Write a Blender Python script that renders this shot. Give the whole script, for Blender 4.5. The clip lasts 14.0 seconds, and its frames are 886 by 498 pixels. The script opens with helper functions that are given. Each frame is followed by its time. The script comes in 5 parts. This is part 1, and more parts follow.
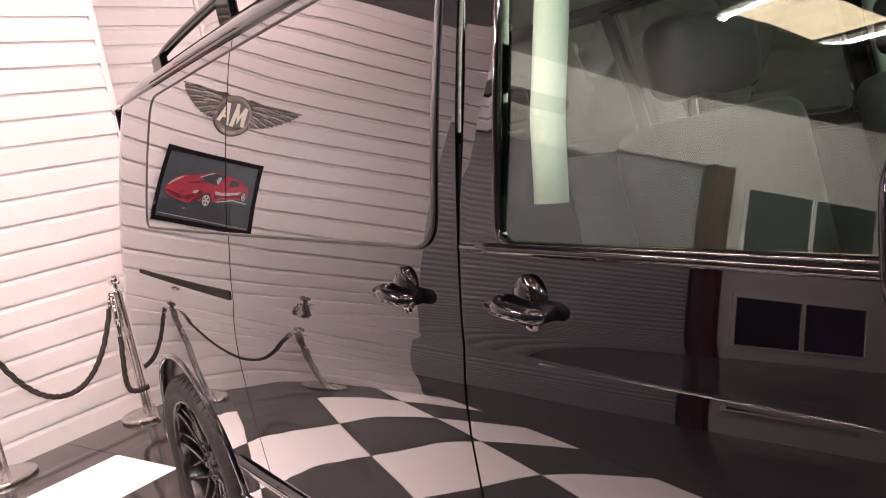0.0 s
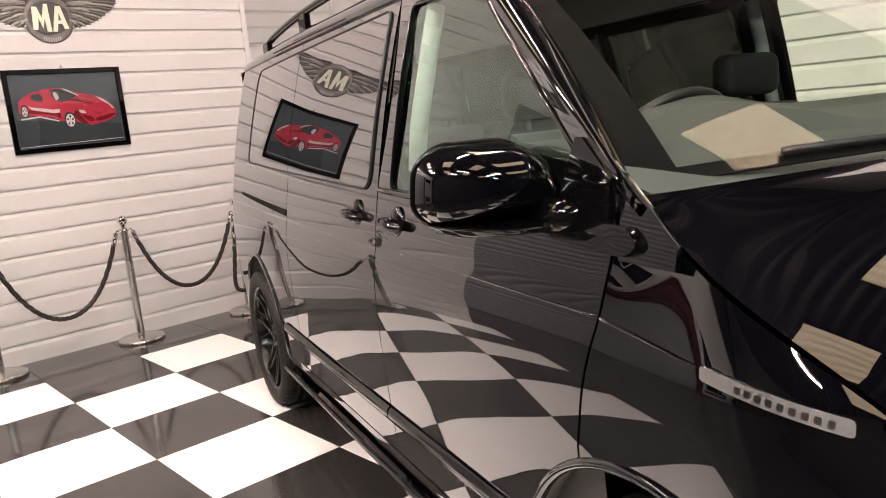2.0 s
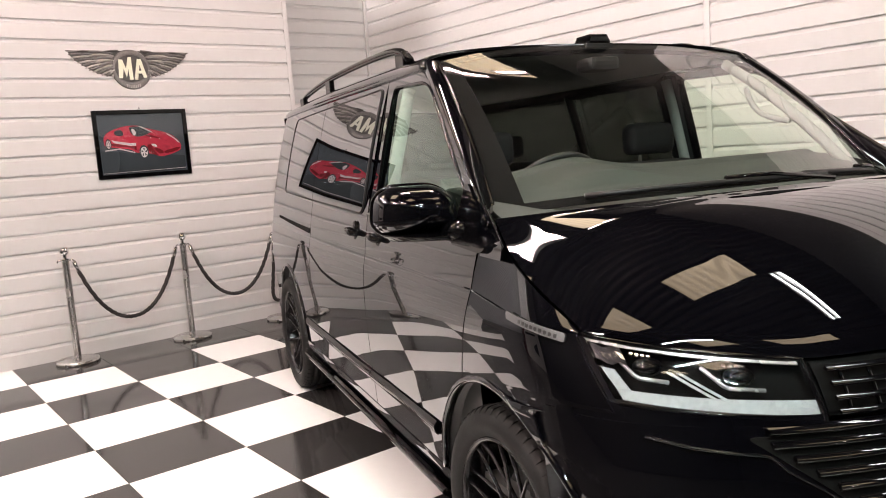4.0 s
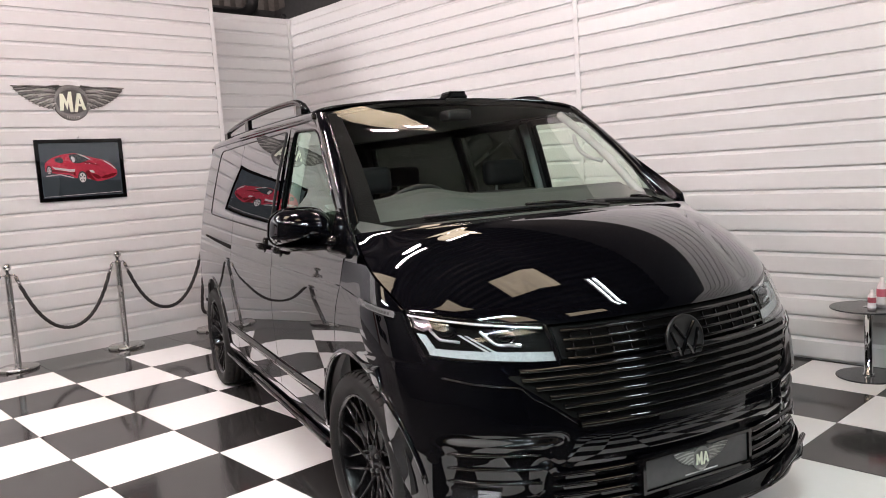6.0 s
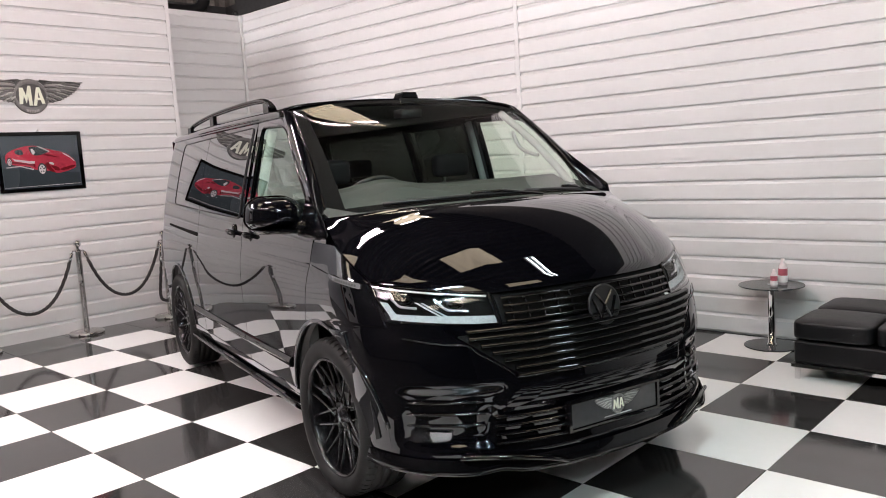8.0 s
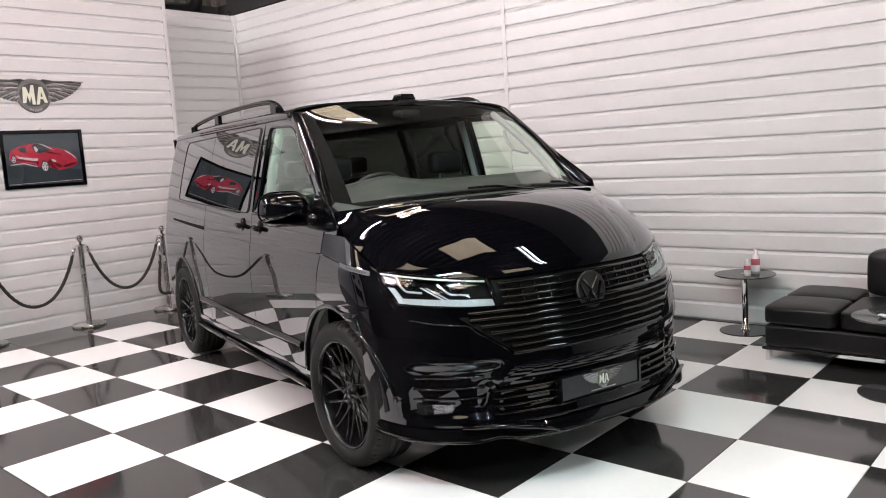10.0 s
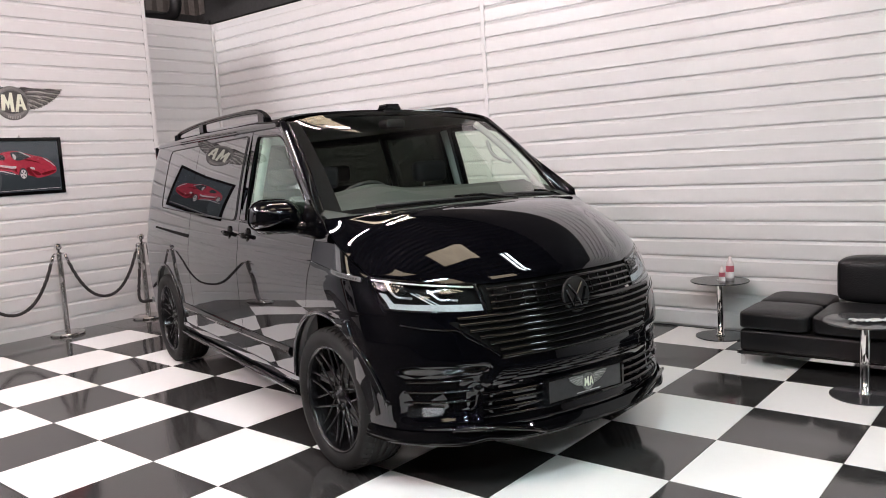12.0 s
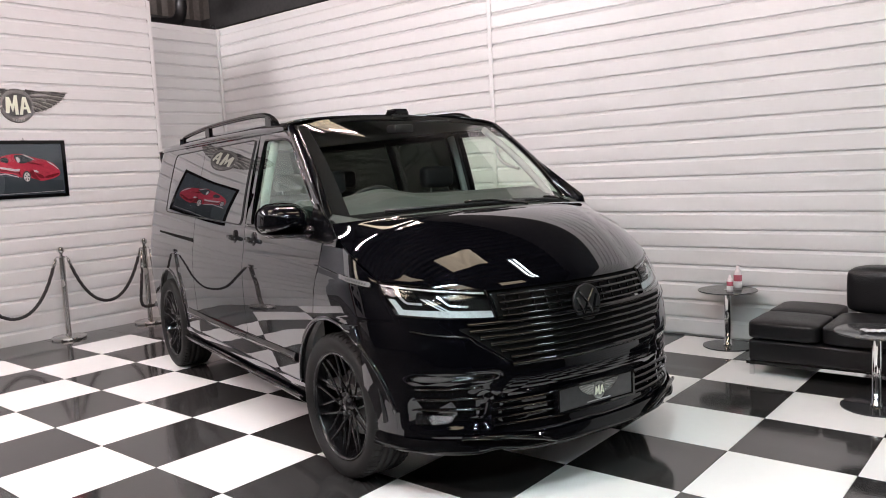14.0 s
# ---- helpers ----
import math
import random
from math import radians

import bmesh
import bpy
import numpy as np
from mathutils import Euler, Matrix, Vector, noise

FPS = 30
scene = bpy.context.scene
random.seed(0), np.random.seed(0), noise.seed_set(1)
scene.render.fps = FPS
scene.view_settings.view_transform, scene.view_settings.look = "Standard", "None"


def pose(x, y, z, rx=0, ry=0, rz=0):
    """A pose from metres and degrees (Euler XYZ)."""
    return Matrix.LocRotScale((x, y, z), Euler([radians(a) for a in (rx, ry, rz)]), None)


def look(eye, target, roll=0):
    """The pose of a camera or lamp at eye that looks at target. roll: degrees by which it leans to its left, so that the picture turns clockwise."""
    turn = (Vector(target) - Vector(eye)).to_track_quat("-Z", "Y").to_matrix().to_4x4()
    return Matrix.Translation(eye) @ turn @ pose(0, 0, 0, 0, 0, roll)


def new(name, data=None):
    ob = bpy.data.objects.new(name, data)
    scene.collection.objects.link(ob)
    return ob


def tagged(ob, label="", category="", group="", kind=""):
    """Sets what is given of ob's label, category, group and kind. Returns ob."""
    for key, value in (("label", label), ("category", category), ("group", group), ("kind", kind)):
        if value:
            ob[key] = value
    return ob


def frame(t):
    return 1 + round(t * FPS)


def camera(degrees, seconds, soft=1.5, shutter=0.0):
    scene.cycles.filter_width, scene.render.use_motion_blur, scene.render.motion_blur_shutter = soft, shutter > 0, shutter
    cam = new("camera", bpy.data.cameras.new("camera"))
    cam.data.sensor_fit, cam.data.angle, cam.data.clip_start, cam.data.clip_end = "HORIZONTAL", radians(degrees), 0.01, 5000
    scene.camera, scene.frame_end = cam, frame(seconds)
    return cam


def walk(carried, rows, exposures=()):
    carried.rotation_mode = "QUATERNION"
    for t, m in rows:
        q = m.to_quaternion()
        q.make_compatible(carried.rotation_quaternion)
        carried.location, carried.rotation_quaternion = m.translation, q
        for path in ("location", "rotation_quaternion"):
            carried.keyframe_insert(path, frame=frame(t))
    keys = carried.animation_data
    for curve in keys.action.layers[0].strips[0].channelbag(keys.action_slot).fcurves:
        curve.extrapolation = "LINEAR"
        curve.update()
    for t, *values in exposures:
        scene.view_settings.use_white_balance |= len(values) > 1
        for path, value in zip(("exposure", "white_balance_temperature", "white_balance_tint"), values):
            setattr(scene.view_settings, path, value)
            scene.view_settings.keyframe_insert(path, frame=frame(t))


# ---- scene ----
cam = camera(59.9, 14.0, soft=1.0)
PATH = [
    (0, (1.747, -0.143, 1.413), (0.503, 1.393, 1.114), -10.9),
    (0.5, (1.982, -0.228, 1.41), (0.578, 1.159, 1.09), -9.5),
    (1, (2.28, -0.285, 1.418), (0.798, 1.029, 1.136), -6.3),
    (1.5, (2.522, -0.399, 1.423), (1.044, 0.911, 1.109), -5.9),
    (2, (2.822, -0.532, 1.432), (1.338, 0.763, 1.083), -5.6),
    (2.5, (3.074, -0.631, 1.42), (1.549, 0.62, 1.091), -4.9),
    (5, (4.146, -1.134, 1.507), (2.59, 0.102, 1.287), -3.5),
    (5.5, (4.353, -1.219, 1.509), (2.851, 0.084, 1.295), -3.5),
    (6, (4.563, -1.256, 1.498), (3.1, 0.092, 1.291), -3.6),
    (6.5, (4.667, -1.325, 1.505), (3.242, 0.064, 1.297), -3.8),
    (7, (4.716, -1.464, 1.502), (3.323, -0.045, 1.29), -3.8),
    (7.5, (4.795, -1.557, 1.5), (3.422, -0.12, 1.276), -3.6),
    (10, (5.025, -1.918, 1.519), (3.699, -0.442, 1.272), -3.5),
    (10.5, (4.999, -2.012, 1.519), (3.692, -0.518, 1.274), -3.5),
    (11, (4.998, -2.056, 1.521), (3.707, -0.547, 1.28), -3.4),
    (11.5, (5.005, -2.062, 1.52), (3.725, -0.543, 1.286), -3.4),
    (12, (5.026, -2.033, 1.523), (3.751, -0.508, 1.295), -3.3),
    (12.5, (5.02, -2.025, 1.524), (3.748, -0.498, 1.302), -3.3),
    (13, (4.999, -2.033, 1.523), (3.725, -0.506, 1.308), -3.3),
    (13.5, (4.971, -2.046, 1.517), (3.698, -0.517, 1.309), -3.0),
    (14, (4.963, -2.032, 1.509), (3.688, -0.505, 1.302), -2.8),
]
walk(cam, [(t, look(eye, target, roll)) for t, eye, target, roll in PATH],
     [(0, 0.66, 7500, 30), (1, 0.27, 7450, 18), (2.5, 0.05, 7450, 15), (5, -0.18, 6800, 13), (7.5, -0.26, 6480, 11), (14, -0.26, 6450, 12)])

# world: a dim grey hall, all other light comes from the tubes and the rooflights
world = bpy.data.worlds.new("hall")
world.use_nodes = True
scene.world = world
world.node_tree.nodes["Background"].inputs[0].default_value = (0.9, 0.92, 1.0, 1)
world.node_tree.nodes["Background"].inputs[1].default_value = 0.02
scene.view_settings.exposure = 0.0


# ---- materials ----
def nodes_of(name):
    m = bpy.data.materials.new(name)
    m.use_nodes = True
    t = m.node_tree
    return m, t, t.nodes["Principled BSDF"]


def plain(name, color, rough=0.5, metal=0.0, vary=0.08, scale=8.0, bump=0.0, bump_scale=60.0, coat=0.0, spec=0.5, rand=0.0, ior=1.5):
    """A surface of one material: colour and gloss drift at two scales, fine relief by bump."""
    m, t, b = nodes_of(name)
    n, l = t.nodes.new, t.links.new
    geo = n("ShaderNodeTexCoord")
    big, fine = n("ShaderNodeTexNoise"), n("ShaderNodeTexNoise")
    big.inputs["Scale"].default_value, big.inputs["Detail"].default_value = scale * 0.2, 3
    fine.inputs["Scale"].default_value, fine.inputs["Detail"].default_value = scale * 6, 4
    l(geo.outputs["Object"], big.inputs["Vector"]), l(geo.outputs["Object"], fine.inputs["Vector"])
    add = n("ShaderNodeMath")
    add.operation = "ADD"
    l(big.outputs["Fac"], add.inputs[0]), l(fine.outputs["Fac"], add.inputs[1])
    last = add.outputs[0]
    if rand:
        info, mul, plus = n("ShaderNodeObjectInfo"), n("ShaderNodeMath"), n("ShaderNodeMath")
        mul.operation, mul.inputs[1].default_value, plus.operation = "MULTIPLY", rand, "ADD"
        l(info.outputs["Random"], mul.inputs[0]), l(mul.outputs[0], plus.inputs[0]), l(last, plus.inputs[1])
        last = plus.outputs[0]
    ramp = n("ShaderNodeMapRange")
    ramp.inputs[1].default_value, ramp.inputs[2].default_value = 0.6, 1.4 + rand
    ramp.inputs[3].default_value, ramp.inputs[4].default_value = 1 - vary, 1 + vary
    l(last, ramp.inputs[0])
    mix = n("ShaderNodeVectorMath")
    mix.operation = "SCALE"
    mix.inputs[0].default_value = color
    l(ramp.outputs[0], mix.inputs["Scale"])
    l(mix.outputs[0], b.inputs["Base Color"])
    rr = n("ShaderNodeMapRange")
    rr.inputs[1].default_value, rr.inputs[2].default_value = 0.3, 0.7
    rr.inputs[3].default_value, rr.inputs[4].default_value = rough * 0.85, min(1, rough * 1.15)
    l(big.outputs["Fac"], rr.inputs[0]), l(rr.outputs[0], b.inputs["Roughness"])
    b.inputs["Metallic"].default_value = metal
    b.inputs["Specular IOR Level"].default_value = spec
    b.inputs["IOR"].default_value = ior
    b.inputs["Coat Weight"].default_value = coat
    b.inputs["Coat Roughness"].default_value = 0.02
    if bump:
        tex, bm = n("ShaderNodeTexNoise"), n("ShaderNodeBump")
        tex.inputs["Scale"].default_value, tex.inputs["Detail"].default_value = bump_scale, 5
        bm.inputs["Strength"].default_value, bm.inputs["Distance"].default_value = bump, 0.01
        l(geo.outputs["Object"], tex.inputs["Vector"]), l(tex.outputs["Fac"], bm.inputs["Height"]), l(bm.outputs[0], b.inputs["Normal"])
    return m


def glowing(name, color, strength, bands=0.0):
    """A lamp's or rooflight's face; bands: shading of a sheet's corrugation and cloudy drift put into the glow, in ribs
    per metre.
    """
    m, t, b = nodes_of(name)
    b.inputs["Base Color"].default_value = (0.8, 0.8, 0.8, 1)
    b.inputs["Emission Color"].default_value = (*color, 1)
    b.inputs["Emission Strength"].default_value = strength
    if bands:
        n, l = t.nodes.new, t.links.new
        geo, wave, ramp, noi, mul = n("ShaderNodeTexCoord"), n("ShaderNodeTexWave"), n("ShaderNodeMapRange"), n("ShaderNodeTexNoise"), n("ShaderNodeMath")
        wave.inputs["Scale"].default_value, wave.inputs["Distortion"].default_value = bands, 0.2
        wave.bands_direction = "Y"
        noi.inputs["Scale"].default_value = 1.5
        ramp.inputs[3].default_value, ramp.inputs[4].default_value = strength * 0.45, strength * 1.25
        mul.operation = "MULTIPLY_ADD"
        mul.inputs[1].default_value, mul.inputs[2].default_value = 0.6, 0.2
        l(geo.outputs["Object"], wave.inputs["Vector"]), l(geo.outputs["Object"], noi.inputs["Vector"])
        l(wave.outputs["Fac"], mul.inputs[0]), l(noi.outputs["Fac"], mul.inputs[2]), l(mul.outputs[0], ramp.inputs[0])
        l(ramp.outputs[0], b.inputs["Emission Strength"])
    return m


def lacquer(name, color, power, head_on, rough):
    """Deep polished lacquer: a dark ground under a clear coat that shines more the flatter it is looked at."""
    m, t, b = nodes_of(name)
    n, l = t.nodes.new, t.links.new
    out = t.nodes["Material Output"]
    t.nodes.remove(b)
    ground, shine, mix, side_on, pw, mul = n("ShaderNodeBsdfDiffuse"), n("ShaderNodeBsdfGlossy"), n("ShaderNodeMixShader"), n("ShaderNodeLayerWeight"), n("ShaderNodeMath"), n("ShaderNodeMath")
    geo, noi, ramp = n("ShaderNodeTexCoord"), n("ShaderNodeTexNoise"), n("ShaderNodeMapRange")
    noi.inputs["Scale"].default_value, noi.inputs["Detail"].default_value = 3.0, 5
    ramp.inputs[3].default_value, ramp.inputs[4].default_value = rough * 0.5, rough * 2.2
    l(geo.outputs["Object"], noi.inputs["Vector"]), l(noi.outputs["Fac"], ramp.inputs[0]), l(ramp.outputs[0], shine.inputs["Roughness"])
    ground.inputs[0].default_value = (*color, 1)
    shine.inputs[0].default_value = (0.97, 0.98, 1.0, 1)
    side_on.inputs["Blend"].default_value = 0.5
    pw.operation, pw.inputs[1].default_value = "POWER", power
    mul.operation, mul.inputs[1].default_value, mul.inputs[2].default_value = "MULTIPLY_ADD", 0.95, head_on
    l(side_on.outputs["Facing"], pw.inputs[0]), l(pw.outputs[0], mul.inputs[0]), l(mul.outputs[0], mix.inputs[0])
    l(ground.outputs[0], mix.inputs[1]), l(shine.outputs[0], mix.inputs[2]), l(mix.outputs[0], out.inputs[0])
    return m


WHITE_PVC = plain("white_cladding", (0.66, 0.66, 0.66), 0.30, vary=0.03, scale=3, bump=0.008, bump_scale=14, rand=0.15)
TRIM_PVC = plain("white_trim", (0.66, 0.66, 0.66), 0.35, vary=0.03, scale=4)
TILE_WHITE = plain("white_floor_tile", (0.90, 0.90, 0.895), 0.13, vary=0.025, scale=3, bump=0.012, bump_scale=9, rand=0.3)
TILE_BLACK = plain("black_floor_tile", (0.032, 0.031, 0.031), 0.09, vary=0.3, scale=3, bump=0.03, bump_scale=7, rand=0.3, ior=1.75)
GROUT = plain("dark_floor_joint", (0.03, 0.03, 0.03), 0.6)
HALL_FLOOR = plain("grey_hall_floor", (0.045, 0.043, 0.043), 0.2, vary=0.15, scale=3, bump=0.02)
LINING = plain("brown_grey_sheet", (0.11, 0.095, 0.085), 0.6, vary=0.3, scale=4)
ROOF_METAL = plain("dark_roof_sheet", (0.035, 0.034, 0.034), 0.55, metal=0.2, vary=0.4, scale=3)
SHUTTER_GREY = plain("grey_shutter_steel", (0.29, 0.295, 0.31), 0.45, vary=0.1, scale=4)
OFFICE_PAINT = plain("pale_office_paint", (0.62, 0.60, 0.59), 0.6, vary=0.06, scale=2, bump=0.05)
CHROME = plain("polished_steel", (0.75, 0.75, 0.76), 0.08, metal=1.0, vary=0.03)
BRUSHED = plain("brushed_steel", (0.62, 0.61, 0.60), 0.26, metal=1.0, vary=0.08, scale=20)
BLACK_PAINT = lacquer("black_car_paint", (0.0012, 0.0012, 0.002), 3.3, 0.040, 0.008)
GLOSS_BLACK = plain("gloss_black_plastic", (0.002, 0.002, 0.0025), 0.035, vary=0.1, scale=10, ior=1.45)
MATT_BLACK = plain("black_plastic", (0.006, 0.006, 0.0065), 0.42, vary=0.2, scale=20, bump=0.05, bump_scale=300)
RUBBER = plain("tyre_rubber", (0.008, 0.008, 0.008), 0.6, vary=0.25, scale=20, bump=0.1, bump_scale=120, spec=0.25)
LEATHER = plain("black_leather", (0.006, 0.006, 0.007), 0.38, vary=0.2, scale=6, bump=0.3, bump_scale=120, spec=0.32)
ROPE = plain("black_rope", (0.02, 0.018, 0.018), 0.7, vary=0.3, scale=60, bump=0.4, bump_scale=200)
SMOKED = plain("smoked_table_glass", (0.035, 0.037, 0.04), 0.06, vary=0.1, spec=0.6)
OVER_VAN = glowing("warm_tube_over_van", (1.0, 0.78, 0.78), 520.0)
SHORT_PINK = glowing("short_warm_tube", (1.0, 0.74, 0.75), 120.0)
# unseen tubes added as fill; the cool one also hangs before the van
FILL_PINK = glowing("warm_fill_tube", (1.0, 0.74, 0.75), 950.0)
FILL_WHITE = glowing("white_fill_tube", (1.0, 0.92, 0.92), 460.0)
FRONT_GREEN = glowing("cool_front_and_fill_tube", (0.80, 1.0, 1.03), 600.0)
HALL_WHITE = glowing("white_hall_tube", (1.0, 0.95, 0.96), 640.0)
END_WHITE = glowing("white_end_tube", (1.0, 0.95, 0.96), 340.0)
TUBE_TWIN = glowing("dim_cool_tube", (0.9, 1.0, 1.02), 55.0)
ROOFLIGHT = glowing("rooflight_sheet", (1.0, 0.80, 0.55), 4.2, 1.2)


# ---- mesh helpers ----
def part(name, bm, material, parent=None, label="", smooth=False):
    me = bpy.data.meshes.new(name)
    bm.to_mesh(me)
    bm.free()
    if smooth:
        for p in me.polygons:
            p.use_smooth = True
    ob = new(name, me)
    if material:
        me.materials.append(material)
    if parent:
        ob.parent = parent
    if label:
        tagged(ob, label)
    return ob


def box_bm(x0, x1, y0, y1, z0, z1, bevel=0.0, segs=2):
    bm = bmesh.new()
    bmesh.ops.create_cube(bm, size=1)
    for v in bm.verts:
        v.co = Vector(((x0 + x1) / 2 + v.co.x * (x1 - x0), (y0 + y1) / 2 + v.co.y * (y1 - y0), (z0 + z1) / 2 + v.co.z * (z1 - z0)))
    if bevel:
        bmesh.ops.bevel(bm, geom=bm.edges[:], offset=bevel, segments=segs, affect="EDGES", profile=0.6)
    return bm


def lathe_bm(profile, segs=32, close=False):
    """Turns (radius, z) pairs round the z axis."""
    bm = bmesh.new()
    rings = []
    for r, z in profile:
        rings.append([bm.verts.new((r * math.cos(2 * math.pi * k / segs), r * math.sin(2 * math.pi * k / segs), z)) for k in range(segs)] if r > 1e-6 else [bm.verts.new((0, 0, z))])
    for a, b in zip(rings, rings[1:]):
        for k in range(segs):
            q = [a[k % len(a)], a[(k + 1) % len(a)], b[(k + 1) % len(b)], b[k % len(b)]]
            q = [v for i, v in enumerate(q) if v not in q[:i]]
            if len(q) > 2:
                bm.faces.new(q)
    bmesh.ops.recalc_face_normals(bm, faces=bm.faces[:])
    return bm


def grid_bm(f, nu, nv, flip=False):
    """A sheet: f(u, v) for u, v from 0 to 1."""
    bm = bmesh.new()
    vs = [[bm.verts.new(f(i / nu, j / nv)) for j in range(nv + 1)] for i in range(nu + 1)]
    for i in range(nu):
        for j in range(nv):
            q = [vs[i][j], vs[i + 1][j], vs[i + 1][j + 1], vs[i][j + 1]]
            bm.faces.new(q[::-1] if flip else q)
    return bm


def tube_bm(points, radius, segs=10, closed=False, caps=True):
    """A round bar along points; radius: a number or one for each point."""
    bm = bmesh.new()
    pts = [Vector(p) for p in points]
    n = len(pts)
    rings, up = [], None
    for i, p in enumerate(pts):
        a = pts[(i - 1) % n] if closed or i else p
        b = pts[(i + 1) % n] if closed or i < n - 1 else p
        d = (b - a).normalized()
        if up is None:
            up = d.orthogonal().normalized()
        up = (up - d * up.dot(d)).normalized()
        side = d.cross(up)
        r = radius[i] if isinstance(radius, (list, tuple)) else radius
        rings.append([bm.verts.new(p + r * (math.cos(2 * math.pi * k / segs) * up + math.sin(2 * math.pi * k / segs) * side)) for k in range(segs)])
    for i in range(n if closed else n - 1):
        a, b = rings[i], rings[(i + 1) % n]
        for k in range(segs):
            bm.faces.new((a[k], a[(k + 1) % segs], b[(k + 1) % segs], b[k]))
    if caps and not closed:
        bm.faces.new(rings[0][::-1]), bm.faces.new(rings[-1])
    bmesh.ops.recalc_face_normals(bm, faces=bm.faces[:])
    return bm


def thicken(bm, d):
    """Gives a sheet the thickness d, to the back of its faces."""
    bmesh.ops.recalc_face_normals(bm, faces=bm.faces[:])
    bmesh.ops.solidify(bm, geom=bm.faces[:], thickness=d)
    return bm


def join_bm(*bms):
    out = bmesh.new()
    for b in bms:
        me = bpy.data.meshes.new("join")
        b.to_mesh(me)
        b.free()
        out.from_mesh(me)
        bpy.data.meshes.remove(me)
    return out


def lerp_table(table, x):
    """Smooth reading of a short table of (x, y) pairs."""
    if x <= table[0][0]:
        return table[0][1]
    for k in range(len(table) - 1):
        (x0, y0), (x1, y1) = table[k], table[k + 1]
        if x <= x1:
            m0 = (y1 - table[k - 1][1]) / (x1 - table[k - 1][0]) if k else (y1 - y0) / (x1 - x0)
            m1 = (table[k + 2][1] - y0) / (table[k + 2][0] - x0) if k + 2 < len(table) else (y1 - y0) / (x1 - x0)
            t, h = (x - x0) / (x1 - x0), x1 - x0
            return (2 * t**3 - 3 * t**2 + 1) * y0 + (t**3 - 2 * t**2 + t) * h * m0 + (3 * t**2 - 2 * t**3) * y1 + (t**3 - t**2) * h * m1
    return table[-1][1]

# ---- the room ----
TILE, WEST, NORTH = 0.6, -3.005, 4.22
EAST, SOUTH, ROOF = 15.0, -8.0, 5.6

floor = part("floor", box_bm(-4.3, EAST, -0.606, NORTH + 0.2, -0.2, -0.004), GROUT)
tagged(floor, "black and white chequered polished tile floor", "floor", kind="structure")
hall_floor = part("hall_floor", box_bm(-5.6, EAST, SOUTH, -0.61, -0.2, -0.002), HALL_FLOOR)
tagged(hall_floor, "dark grey polished hall floor beside the tiles", "floor", kind="structure")
ceiling = part("ceiling", grid_bm(lambda u, v: (-6 + 22 * u, SOUTH - 1 + (NORTH + 4 - SOUTH) * v, ROOF + 0.03 * math.sin(u * 22 * 2 * math.pi / 0.25)), 880, 1), ROOF_METAL)
tagged(ceiling, "dark corrugated metal roof high above the walls", "ceiling", kind="structure")


def wall(name, label, bm, mat):
    ob = part(name, bm, mat)
    return tagged(ob, label, "wall", kind="structure")


wall_west = wall("wall_west", "white cladded wall with horizontal grooved boards", box_bm(WEST - 0.12, WEST - 0.016, -0.40, 2.665, 0, 3.525), TRIM_PVC)
wall_recess = wall("wall_recess", "white cladded wall set back in the corner", box_bm(-4.12, -3.994, 2.4, NORTH + 0.1, 0, 3.5), TRIM_PVC)
wall("wall_return", "white side wall of the corner recess", box_bm(-3.994, WEST - 0.122, 2.46, 2.56, 0, 3.5), TRIM_PVC)
wall_north = wall("wall_north", "long white cladded wall with horizontal grooved boards", box_bm(-3.99, EAST, NORTH + 0.016, NORTH + 0.12, 0, 3.51), TRIM_PVC)
# south and east walls are unseen, added near-black to darken the nose's reflections
wall("wall_south", "unseen dark wall added to close the hall's far side", box_bm(-5, EAST, SOUTH - 0.2, SOUTH, 0, ROOF), ROOF_METAL)
wall("wall_east", "unseen dark wall added to close the hall's east end", box_bm(EAST, EAST + 0.2, SOUTH, NORTH + 1.2, 0, ROOF), ROOF_METAL)
wall("wall_outer_north", "dark metal outer wall above the cladding", box_bm(-6, EAST, NORTH + 0.8, NORTH + 0.9, 0, ROOF), ROOF_METAL)
wall("wall_outer_west", "dark metal outer wall above the cladding", box_bm(-5.6, -5.4, SOUTH, NORTH + 0.9, 0, ROOF), ROOF_METAL)


def board_mesh(length, height, depth=0.021):
    """One cladding board along x, its face to -y: square overhang below, chamfer above."""
    bm = bmesh.new()
    prof = [(0, 0), (-depth, 0.001), (-depth, height - 0.036), (-depth * 0.08, height - 0.013), (-depth * 0.08, height), (0, height)]
    a = [bm.verts.new((0, y, z)) for y, z in prof]
    b = [bm.verts.new((length, y, z)) for y, z in prof]
    for k in range(len(prof) - 1):
        bm.faces.new((a[k], b[k], b[k + 1], a[k + 1]))
    bm.faces.new(a[::-1]), bm.faces.new(b)
    bmesh.ops.recalc_face_normals(bm, faces=bm.faces[:])
    me = bpy.data.meshes.new("board")
    bm.to_mesh(me)
    bm.free()
    me.materials.append(WHITE_PVC)
    return me


def clad(parent, start, turn, length, z0, top, pitch=0.1487):
    """Boards one above another from a start on the wall's face, running in the direction turn (degrees)."""
    me, k = board_mesh(length, pitch), 0
    while z0 + pitch * (k + 1) <= top + 0.05:
        z = z0 + pitch * k
        ob = new("board", me)
        ob.parent = parent
        ob.matrix_basis = pose(start[0], start[1], z, 0, 0, turn)
        k += 1

